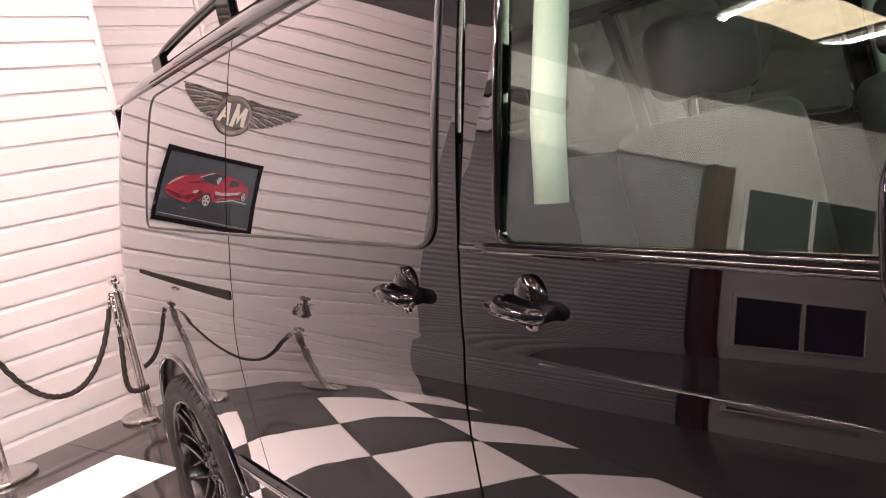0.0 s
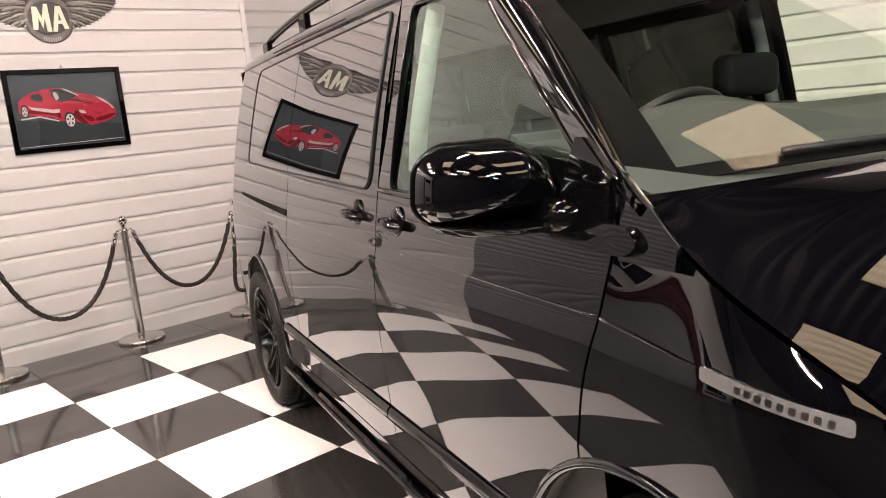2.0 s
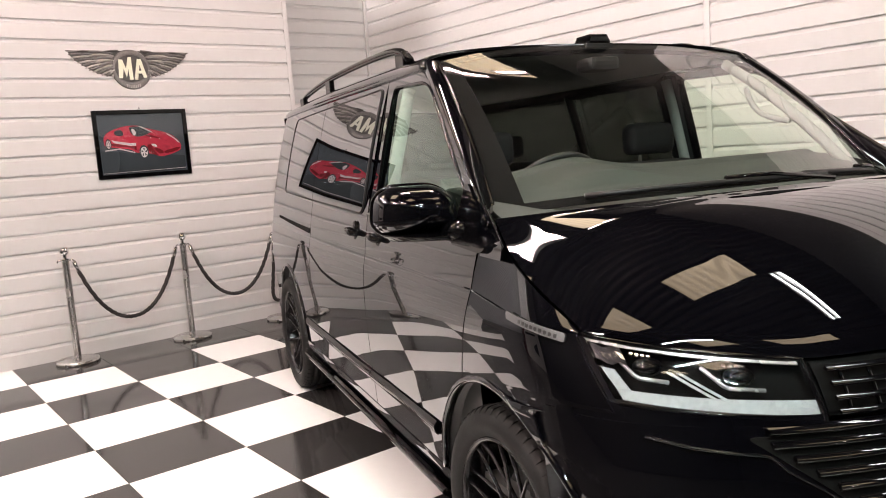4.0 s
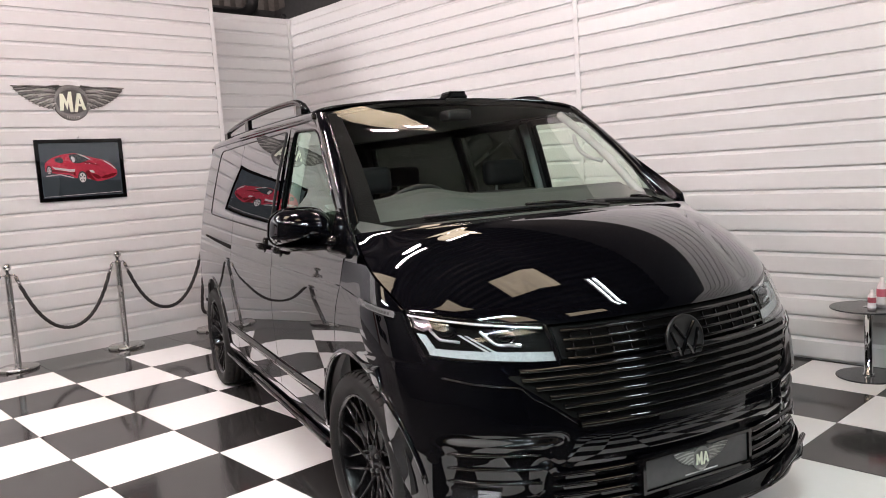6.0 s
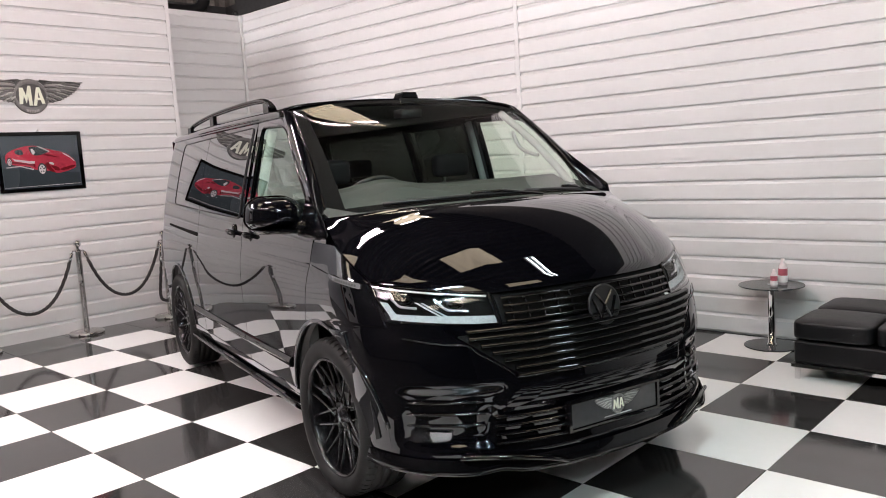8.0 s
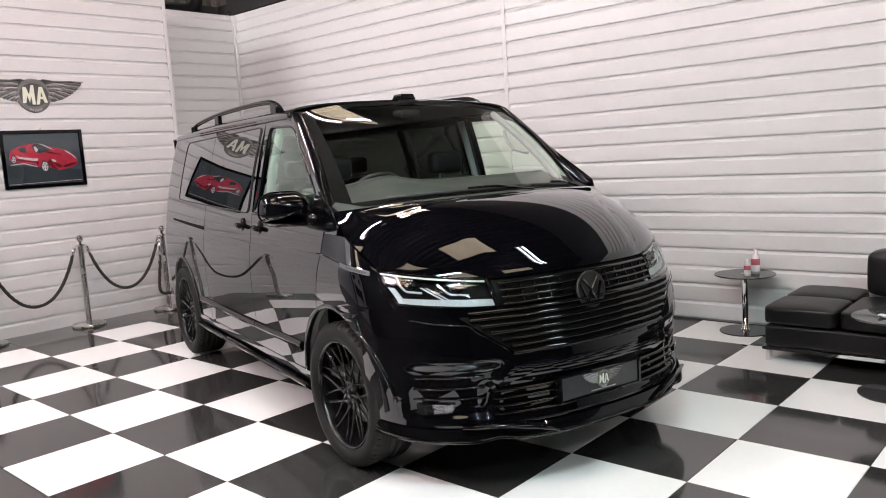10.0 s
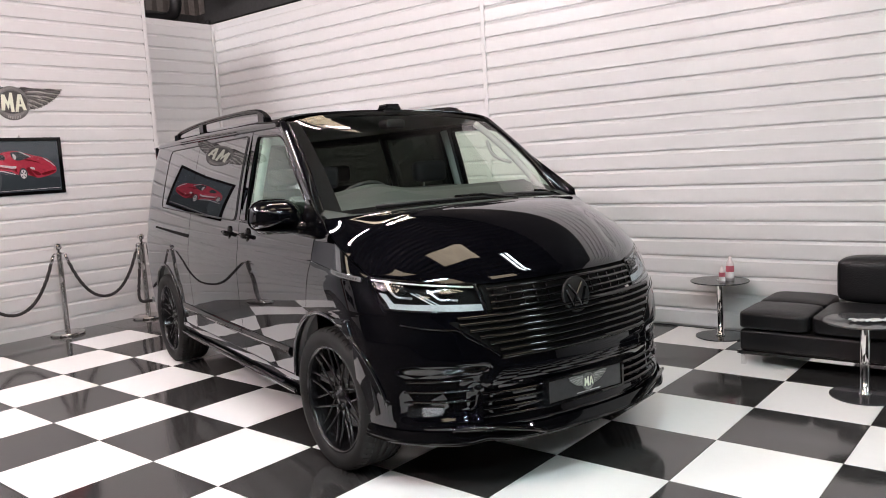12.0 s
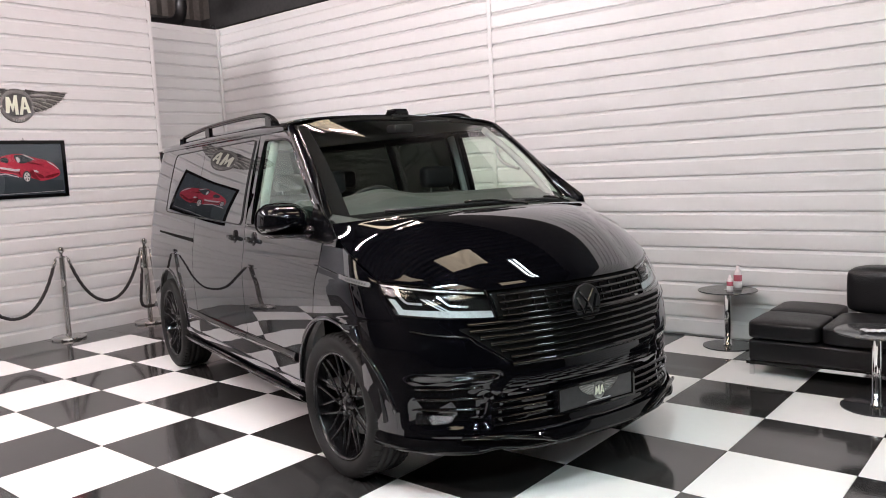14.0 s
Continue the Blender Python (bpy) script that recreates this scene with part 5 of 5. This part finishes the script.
flat_poly("car_glass", smooth_loop([(-0.226, 0.107), (-0.178, 0.12), (-0.154, 0.09), (-0.17, 0.066), (-0.218, 0.078)]), 0.0136, POSTER_FLOOR, picture)
flat_poly("car_seat", smooth_loop([(-0.085, 0.116), (-0.068, 0.122), (-0.05, 0.09), (-0.07, 0.068)]), 0.0140, PALE, picture)
flat_poly("car_pillar", [(-0.03, 0.146), (0.0, 0.142), (0.085, 0.094), (0.078, 0.090)], 0.0139, PALE, picture)
flat_poly("car_stripe", [(-0.258, 0.042), (-0.235, 0.03), (-0.10, 0.006), (-0.058, 0.008), (-0.063, -0.016), (-0.105, -0.016), (-0.235, 0.012)], 0.0137, PALE, picture, "white side stripe")
flat_poly("car_sill", [(-0.313, -0.044), (-0.194, -0.032), (-0.075, -0.07), (-0.075, -0.077), (-0.194, -0.043), (-0.313, -0.053)], 0.0137, PALE, picture)
for loop in (((0.03, 0.075), (0.125, 0.05), (0.155, 0.033), (0.11, 0.042), (0.037, 0.058)), ((0.17, -0.078), (0.22, -0.06), (0.30, -0.045), (0.31, -0.055), (0.265, -0.078), (0.19, -0.092)), ((0.085, -0.04), (0.148, -0.06), (0.163, -0.09), (0.125, -0.09), (0.10, -0.066))):
    flat_poly("car_shade", smooth_loop(loop), 0.0136, RED_DARK, picture)
flat_poly("car_shade", smooth_loop([(-0.25, -0.012), (-0.12, -0.03), (-0.05, -0.06), (-0.06, -0.045), (-0.06, -0.02), (-0.11, -0.018), (-0.24, 0.008)]), 0.0135, RED_DARK, picture)
flat_poly("car_shade", smooth_loop([(0.03, -0.03), (0.06, -0.01), (0.085, -0.06), (0.12, -0.11), (0.06, -0.085)]), 0.0135, RED_DARK, picture)
flat_poly("car_lamp", smooth_loop([(0.068, -0.008), (0.10, -0.012), (0.112, -0.033), (0.08, -0.028)]), 0.0138, PALE, picture)
flat_poly("car_edge", [(0.196, 0.083), (0.243, 0.058), (0.283, 0.025), (0.312, -0.008), (0.302, -0.008), (0.267, 0.028), (0.22, 0.058)], 0.0138, PALE, picture)
for cy, cz, ry, rz in ((0.0, -0.074, 0.040, 0.060), (-0.282, 0.003, 0.024, 0.045)):
    flat_poly("car_wheel", [(cy + ry * math.cos(a), cz + rz * math.sin(a)) for a in np.linspace(0, 2 * math.pi, 25)[:-1]], 0.0142, POSTER_FLOOR, picture)
    flat_poly("car_rim", [(cy + 0.72 * ry * math.cos(a), cz + 0.74 * rz * math.sin(a)) for a in np.linspace(0, 2 * math.pi, 25)[:-1]], 0.0146, PALE, picture)
    for k in range(5):
        a = 2 * math.pi * k / 5 + 0.3
        flat_poly("car_rim_gap", [(cy + ry * r * math.cos(a + d), cz + rz * r * math.sin(a + d)) for r, d in ((0.22, -0.2), (0.6, -0.28), (0.6, 0.28), (0.22, 0.2))], 0.0151, POSTER_FLOOR, picture)
pane = part("picture_glass", grid_bm(lambda u, v: (0.018, -W + B + (2 * W - 2 * B) * u, -H + B + (2 * H - 2 * B) * v), 1, 1), LENS, picture, "clear picture glass")
pane.visible_shadow = False

# ---- winged sign on the west wall ----
SIGN_DARK = plain("sign_pewter", (0.10, 0.098, 0.095), 0.42, metal=0.5, vary=0.35, scale=14)
SIGN_LIGHT = plain("sign_light_pewter", (0.42, 0.41, 0.39), 0.4, metal=0.5, vary=0.35, scale=14)
SIGN_MID = plain("sign_mid_pewter", (0.20, 0.195, 0.19), 0.4, metal=0.5, vary=0.35, scale=14)
SIGN_CREAM = plain("sign_cream", (0.78, 0.80, 0.66), 0.4, vary=0.05)


def winged_sign(name, label, scale):
    base = tagged(new(name), label, "sign")
    EDGE = [(0.0, 0.485, 0.138), (0.12, 0.465, 0.100), (0.3, 0.42, 0.055), (0.5, 0.355, 0.008), (0.7, 0.29, -0.028), (0.85, 0.23, -0.05), (1.0, 0.16, -0.062)]
    for s in (-1, 1):
        wing = [(s * y, z) for y, z in [(0.05, 0.150), (0.12, 0.150), (0.20, 0.138), (0.35, 0.140)] + [(y - 0.008, z + 0.004) for q, y, z in EDGE] + [(0.05, -0.06)]]
        flat_poly("wing", [(y * scale, z * scale) for y, z in wing], 0.006 * scale, SIGN_DARK, base, "dark pewter wing", 0.005 * scale)
        # long feathers fan out to a scalloped lower edge, short ones lie over their roots
        for row, count, reach in ((0, 13, 1.0), (1, 9, 0.56)):
            for k in range(count):
                t = k / (count - 1)
                tip = Vector((s * lerp_table([(q, y) for q, y, z in EDGE], t), lerp_table([(q, z) for q, y, z in EDGE], t)))
                a = Vector((s * (0.13 - 0.02 * t), 0.125 - 0.15 * t))
                b = a.lerp(tip, reach)
                r = (0.0085 if row == 0 else 0.010) * scale
                pts = [Vector(((0.007 + 0.004 * row) * scale, *(a.lerp(b, u) * scale + Vector((0, 0.012 * scale * math.sin(math.pi * u)))))) for u in (0, 0.25, 0.5, 0.75, 0.93, 1)]
                # feathers alternate between a pale and a middle tone
                part("feather", tube_bm(pts, [r * 0.4, r * 0.65, r * 0.85, r, r * 0.85, r * 0.3], 8), SIGN_LIGHT if (k + row) % 2 == 0 else SIGN_MID, base, smooth=True)
        part("wing_edge", tube_bm([Vector((0.010 * scale, s * y * scale, z * scale)) for y, z in ((0.09, 0.150), (0.13, 0.148), (0.2, 0.139), (0.35, 0.141), (0.487, 0.142))], [0.009 * scale, 0.009 * scale, 0.008 * scale, 0.007 * scale, 0.003 * scale], 8), SIGN_DARK, base, smooth=True)
    ring = lathe_bm([(0.150 * scale, 0), (0.172 * scale, 0.010 * scale), (0.160 * scale, 0.022 * scale), (0.128 * scale, 0.020 * scale), (0.118 * scale, 0.012 * scale), (0, 0.012 * scale)], 40)
    bmesh.ops.transform(ring, matrix=Matrix.Diagonal((0.8, 0.93, 0.94, 1)) @ Matrix.Rotation(radians(90), 4, "Y"), verts=ring.verts[:])
    part("roundel", ring, SIGN_MID, base, "dark pewter ring", smooth=True)
    flat_poly("roundel_field", [(0.132 * scale * math.cos(a), 0.108 * scale * math.sin(a) + 0.008 * scale) for a in np.linspace(0, 2 * math.pi, 41)[:-1]], 0.0205 * scale, SIGN_DARK, base, "dark oval field", 0.006 * scale)
    for k in range(8):
        a = radians(-112 + 44 * k / 7)
        y, z = 0.148 * scale * 0.93 * math.cos(a), 0.148 * scale * 0.94 * math.sin(a)
        part("ribbon_mark", box_bm(0.021 * scale, 0.025 * scale, y - 0.004 * scale, y + 0.004 * scale, z - 0.012 * scale, z + 0.012 * scale), SIGN_LIGHT, base)
    # a plain zigzag and a plain wedge in cream
    zig = [(-0.085, -0.055), (-0.078, 0.06), (-0.055, 0.06), (-0.036, 0.005), (-0.018, 0.075), (0.0, 0.075), (0.004, -0.065), (-0.018, -0.065), (-0.022, 0.005), (-0.036, -0.05), (-0.052, 0.005), (-0.062, -0.055)]
    flat_poly("zigzag", [(y * scale * 1.28, z * scale * 1.3) for y, z in zig], 0.027 * scale, SIGN_CREAM, base, "cream zigzag shape", 0.006 * scale)
    wedge = [(0.010, -0.065), (0.038, 0.065), (0.062, 0.065), (0.092, -0.05), (0.070, -0.052), (0.062, -0.025), (0.040, -0.025), (0.032, -0.065)]
    flat_poly("wedge", [(y * scale * 1.28, z * scale * 1.3) for y, z in wedge], 0.027 * scale, SIGN_CREAM, base, "cream wedge shape", 0.006 * scale)
    flat_poly("wedge_slot", [(y * scale * 1.28, z * scale * 1.3) for y, z in ((0.044, -0.008), (0.050, 0.03), (0.058, -0.008))], 0.0285 * scale, SIGN_DARK, base)
    return base


sign = winged_sign("wall_sign", "pewter winged sign with cream shapes in its roundel", 1.015)
sign.location = (WEST, 1.178, 2.316)
plate_sign = winged_sign("plate_emblem", "silver winged emblem", 0.26)
plate_sign.parent = holder
plate_sign.matrix_basis = pose(0.886, -0.012, 0.444)
for k in ("label", "category"):
    del plate_sign[k]
part("plate_line", box_bm(0.885, 0.8862, -0.085, 0.065, 0.3955, 0.3995), BADGE_GREY, holder, "thin line of unreadable small print")


# ---- glass tables ----
def side_table(x, y, clutter):
    base = tagged(new("side_table"), "round smoked glass side table on a chrome pole", "side table", "side tables")
    base.location = (x, y, 0)
    part("foot", lathe_bm([(0, 0), (0.19, 0), (0.192, 0.004), (0.19, 0.009), (0.03, 0.010), (0, 0.010)], 48), SMOKED, base, "black glass foot disc", smooth=False)
    part("pole", lathe_bm([(0.034, 0.010), (0.034, 0.02), (0.026, 0.024), (0.026, 0.43), (0.04, 0.436), (0.04, 0.446)], 24), CHROME, base, smooth=True)
    part("tabletop", lathe_bm([(0, 0.446), (0.222, 0.446), (0.225, 0.450), (0.222, 0.455), (0, 0.455)], 56), SMOKED, base, "smoked glass disc")
    part("fixing", lathe_bm([(0, 0.457), (0.03, 0.457), (0.03, 0.455)], 20), CHROME, base)
    return base


side_table(2.834, 3.99, True)
side_table(4.075, 2.91, True)
BOTTLE = plain("pink_drink_bottle", (0.78, 0.70, 0.71), 0.12, vary=0.1, spec=0.6)
BOTTLE_LABEL = plain("red_label", (0.50, 0.12, 0.16), 0.4, vary=0.2, scale=30)
BOTTLE_WHITE = plain("white_label", (0.8, 0.78, 0.78), 0.4)
for x, y, h, r in ((2.905, 4.02, 0.19, 0.031), (2.885, 3.90, 0.13, 0.024)):
    b = part("bottle", lathe_bm([(0, 0), (r, 0), (r, h * 0.62), (r * 0.8, h * 0.75), (r * 0.4, h * 0.88), (r * 0.4, h), (0, h)], 24), BOTTLE, None, smooth=True)
    tagged(b, "small pink plastic drink bottle on the glass table", "bottle", "bottles")
    b.location = (x, y, 0.455)
    part("label_band", lathe_bm([(r * 1.01, h * 0.36), (r * 1.02, h * 0.38), (r * 1.02, h * 0.6), (r * 1.01, h * 0.62)], 24), BOTTLE_LABEL, b, "dark red label")
    part("white_band", lathe_bm([(r * 1.01, h * 0.1), (r * 1.02, h * 0.12), (r * 1.02, h * 0.34), (r * 1.01, h * 0.36)], 24), BOTTLE_WHITE, b)
PAPER = plain("crumpled_film", (0.55, 0.57, 0.58), 0.25, vary=0.2, scale=20)
for k in range(3):
    bm = grid_bm(lambda u, v: Vector((0.10 * (u - 0.5), 0.07 * (v - 0.5), 0.012 + 0.012 * noise.noise(Vector((u * 4, v * 4, k * 3.1))))), 8, 6)
    w = part("wrapper", thicken(bm, 0.001), PAPER)
    tagged(w, "crumpled clear wrapper on the glass table", "wrapper", "wrappers")
    w.matrix_basis = pose(4.05 + 0.07 * k, 2.86 + 0.03 * k, 0.455, 0, 0, 40 * k)

# ---- sofa ----
sofa = tagged(new("sofa"), "black leather sofa with a low chaise end and chrome frame", "sofa")
X0, X1, Y0, Y1, SEAM = 3.22, 5.35, 3.25, 4.14, 3.68
part("base", box_bm(X0 + 0.01, X1, Y0 + 0.015, Y1, 0.105, 0.245, 0.018, 3), LEATHER, sofa, smooth=True)


def pad(name, x0, x1, y0, y1, z0, z1, r=0.045):
    """A soft upholstered block, its top a little domed."""
    bm = box_bm(x0, x1, y0, y1, z0, z1)
    bmesh.ops.subdivide_edges(bm, edges=bm.edges[:], cuts=7, use_grid_fill=True)
    cx, cy, cz = (x0 + x1) / 2, (y0 + y1) / 2, (z0 + z1) / 2
    hx, hy, hz = (x1 - x0) / 2, (y1 - y0) / 2, (z1 - z0) / 2
    for v in bm.verts:
        d = Vector((v.co.x - cx, v.co.y - cy, v.co.z - cz))
        q = Vector((max(-hx + r, min(hx - r, d.x)), max(-hy + r, min(hy - r, d.y)), max(-hz + r, min(hz - r, d.z))))
        e = d - q
        e = e.normalized() * r if e.length > 1e-6 else e
        swell = 0.012 * (1 - (d.x / hx) ** 2) * (1 - (d.y / hy) ** 2) * (1 if d.z > 0 else 0)
        v.co = Vector((cx, cy, cz)) + q + e + Vector((0, 0, swell))
    ob = part(name, bm, LEATHER, sofa, smooth=True)
    m = ob.modifiers.new("soft", "SUBSURF")
    m.levels = m.render_levels = 1
    return ob


pad("chaise_cushion", X0, SEAM - 0.004, Y0, 3.70, 0.25, 0.38, 0.032)
pad("chaise_cushion", X0, SEAM - 0.004, 3.705, Y1, 0.25, 0.38, 0.032)
pad("seat_cushion", SEAM + 0.004, 4.50, Y0, 3.88, 0.25, 0.38, 0.032)
pad("seat_cushion", 4.508, X1, Y0, 3.88, 0.25, 0.38, 0.032)
pad("back_cushion", SEAM + 0.02, 4.50, 3.86, 4.10, 0.36, 0.685, 0.06)
pad("back_cushion", 4.508, X1, 3.86, 4.10, 0.36, 0.685, 0.06)
part("frame_rail", join_bm(box_bm(X0, X1, Y0 - 0.006, Y0 + 0.03, 0.082, 0.104), box_bm(X0, X0 + 0.025, Y0 + 0.035, Y1, 0.085, 0.105)), CHROME, sofa, "chrome rail under the seat")
for x, y in ((X0 + 0.03, Y0 + 0.03), (X1 - 0.05, Y0 + 0.03), (X0 + 0.03, Y1 - 0.05), (X1 - 0.05, Y1 - 0.05)):
    part("leg", box_bm(x - 0.015, x + 0.015, y - 0.015, y + 0.015, 0.0, 0.086, 0.003), CHROME, sofa)

# ---- hall beyond the bay ----
BRICK_RED = plain("dark_red_paint", (0.09, 0.02, 0.02), 0.5)
DARK_PANE = plain("dark_window_pane", (0.01, 0.011, 0.013), 0.05, vary=0.1)
wall("wall_office", "pale painted office wall with dark windows", box_bm(-5.4, -5.3, SOUTH, -4.75, 0, 4.42), OFFICE_PAINT)
for k, (z, h) in enumerate(((0.70, 0.80), (2.18, 0.92))):
    w = tagged(new("window_%d" % (k + 1)), "dark office window in a white frame", "window", kind="structure")
    w.location = (-5.3, -6.12, z)
    part("pane", box_bm(0.0, 0.02, -1.03, -0.03, 0, h), DARK_PANE, w)
    part("pane", box_bm(0.0, 0.02, 0.03, 1.03, 0, h), DARK_PANE, w)
    part("window_frame", join_bm(box_bm(0, 0.04, -1.08, -1.03, -0.05, h + 0.05), box_bm(0, 0.04, 1.03, 1.08, -0.05, h + 0.05), box_bm(0, 0.04, -1.03, 1.03, -0.05, 0), box_bm(0, 0.04, -1.03, 1.03, h, h + 0.05), box_bm(0, 0.04, -0.03, 0.03, 0, h)), TRIM_PVC, w)
shutter = part("roller_door", grid_bm(lambda u, v: (-5.36 + 0.005 * abs(math.sin(v * 48 * math.pi)), -4.45 + 4.05 * u, 3.36 * v), 1, 320, flip=True), SHUTTER_GREY)
tagged(shutter, "closed grey ribbed steel roller door", "door", kind="structure")
wall_fascia = wall("wall_fascia", "white cladded strip above the roller door", box_bm(-5.4, -5.33, -4.75, -0.30, 3.36, 4.42), TRIM_PVC)
column = tagged(part("steel_column", join_bm(box_bm(-0.1, 0.1, -0.13, -0.115, 0, 3.36), box_bm(-0.1, 0.1, 0.115, 0.13, 0, 3.36), box_bm(-0.008, 0.008, -0.115, 0.115, 0, 3.36)), BRICK_RED), "dark red painted steel column by the roller door", "column", kind="structure")
column.location = (-5.22, -4.6, 0)

# seam strips of the cladding and the wall's upper edges
corner_strip = part("corner_trim", box_bm(-3.995, -3.955, NORTH - 0.035, NORTH + 0.012, 0, 3.5, 0.006), TRIM_PVC)
tagged(corner_strip, "white plastic corner strip of the cladding", "trim", kind="structure")
seam_strip = part("seam_trim", box_bm(0.447, 0.493, NORTH - 0.008, NORTH + 0.015, 0, 3.5, 0.004), TRIM_PVC)
tagged(seam_strip, "white plastic joint strip between cladding boards", "trim", kind="structure")
end_strip = part("end_trim", box_bm(WEST - 0.018, WEST + 0.006, 2.63, 2.675, 0, 3.50, 0.004), TRIM_PVC)
tagged(end_strip, "white plastic end strip of the cladding", "trim", kind="structure")
# dark flexible duct and bare sheeting above the corner
hoop = part("duct_hoop", tube_bm([(0, 0.44 * math.copysign(abs(math.cos(a)) ** 0.6, math.cos(a)), 0.36 * math.copysign(abs(math.sin(a)) ** 0.6, math.sin(a))) for a in np.linspace(0, 2 * math.pi, 49)[:-1]], [0.075 + 0.006 * (k % 2) for k in range(48)], 12, closed=True), MATT_BLACK, None, smooth=True)
tagged(hoop, "large black flexible duct hoop above the corner", "duct")
hoop.location = (-4.62, 3.66, 3.99)
for y in (-0.25, 0.25):
    part("strap", box_bm(-0.004, 0.004, y - 0.015, y + 0.015, 0.33, ROOF - 3.99 + 0.04), ROOF_METAL, hoop)
lining = part("wall_lining", grid_bm(lambda u, v: (-5.30 + 0.018 * abs((u * 30) % 2 - 1), 2.4 + 2.6 * u, 3.3 + 2.2 * v), 60, 1), LINING)
tagged(lining, "grey brown corrugated sheet lining above the cladding", "wall", kind="structure")
part("rail", box_bm(-5.27, -5.20, 2.4, 4.95, 4.30, 4.42), ROOF_METAL, lining)
part("rail", box_bm(-5.27, -5.22, 2.4, 4.95, 3.60, 3.66), ROOF_METAL, lining)
knob = part("cable_clip", lathe_bm([(0, 0.0), (0.035, 0.0), (0.04, 0.03), (0.03, 0.06), (0, 0.065)], 16), MATT_BLACK, None, smooth=True)
tagged(knob, "small black clip on the corner of the wall top", "clip")
knob.location = (-4.02, 4.17, 3.5)
beam = part("roof_beam", join_bm(box_bm(-5.4, EAST, NORTH + 0.3, NORTH + 0.42, 3.62, 3.78), box_bm(-4.9, -4.8, -2, NORTH + 0.3, 3.62, 3.78)), ROOF_METAL)
tagged(beam, "dark steel beam above the cladding", "beam", kind="structure")

# ---- pieces of the walls and the floor ----
clad(wall_north, (-3.955, NORTH + 0.016), 0, 4.40, 0.019, 3.44)
clad(wall_north, (0.495, NORTH + 0.016), 0, 10.0, 0.019, 3.44)
clad(wall_west, (WEST - 0.016, -0.39), 90, 3.02, -0.006, 3.42, 0.1502)
clad(wall_recess, (-3.996, 2.55), 90, 1.63, 0.005, 3.42, 0.15)
clad(wall_fascia, (-5.33, -4.74), 90, 4.40, 3.365, 4.37, 0.15)


def tile_mesh(name, mat, w=0.597, d=0.597):
    bm = bmesh.new()
    bmesh.ops.create_cube(bm, size=1)
    for v in bm.verts:
        v.co = Vector((v.co.x * w, v.co.y * d, v.co.z * 0.02 - 0.01))
    top = [e for e in bm.edges if all(v.co.z > -0.005 for v in e.verts)]
    bmesh.ops.bevel(bm, geom=top, offset=0.0012, segments=1, affect="EDGES")
    me = bpy.data.meshes.new(name)
    bm.to_mesh(me)
    bm.free()
    me.materials.append(mat)
    return me


TILES = [tile_mesh("tile", TILE_WHITE), tile_mesh("tile", TILE_BLACK)]
for i in range(-1, 7):
    for j in range(-5, 15):
        cx, cy = (j + 0.5) * TILE, (i + 0.5) * TILE
        dark = (i + j) % 2
        if j == -5 and i >= 0:
            dark = 1
        ob = new("tile", TILES[dark])
        ob.parent = floor
        ob.location = (cx, cy, 0)
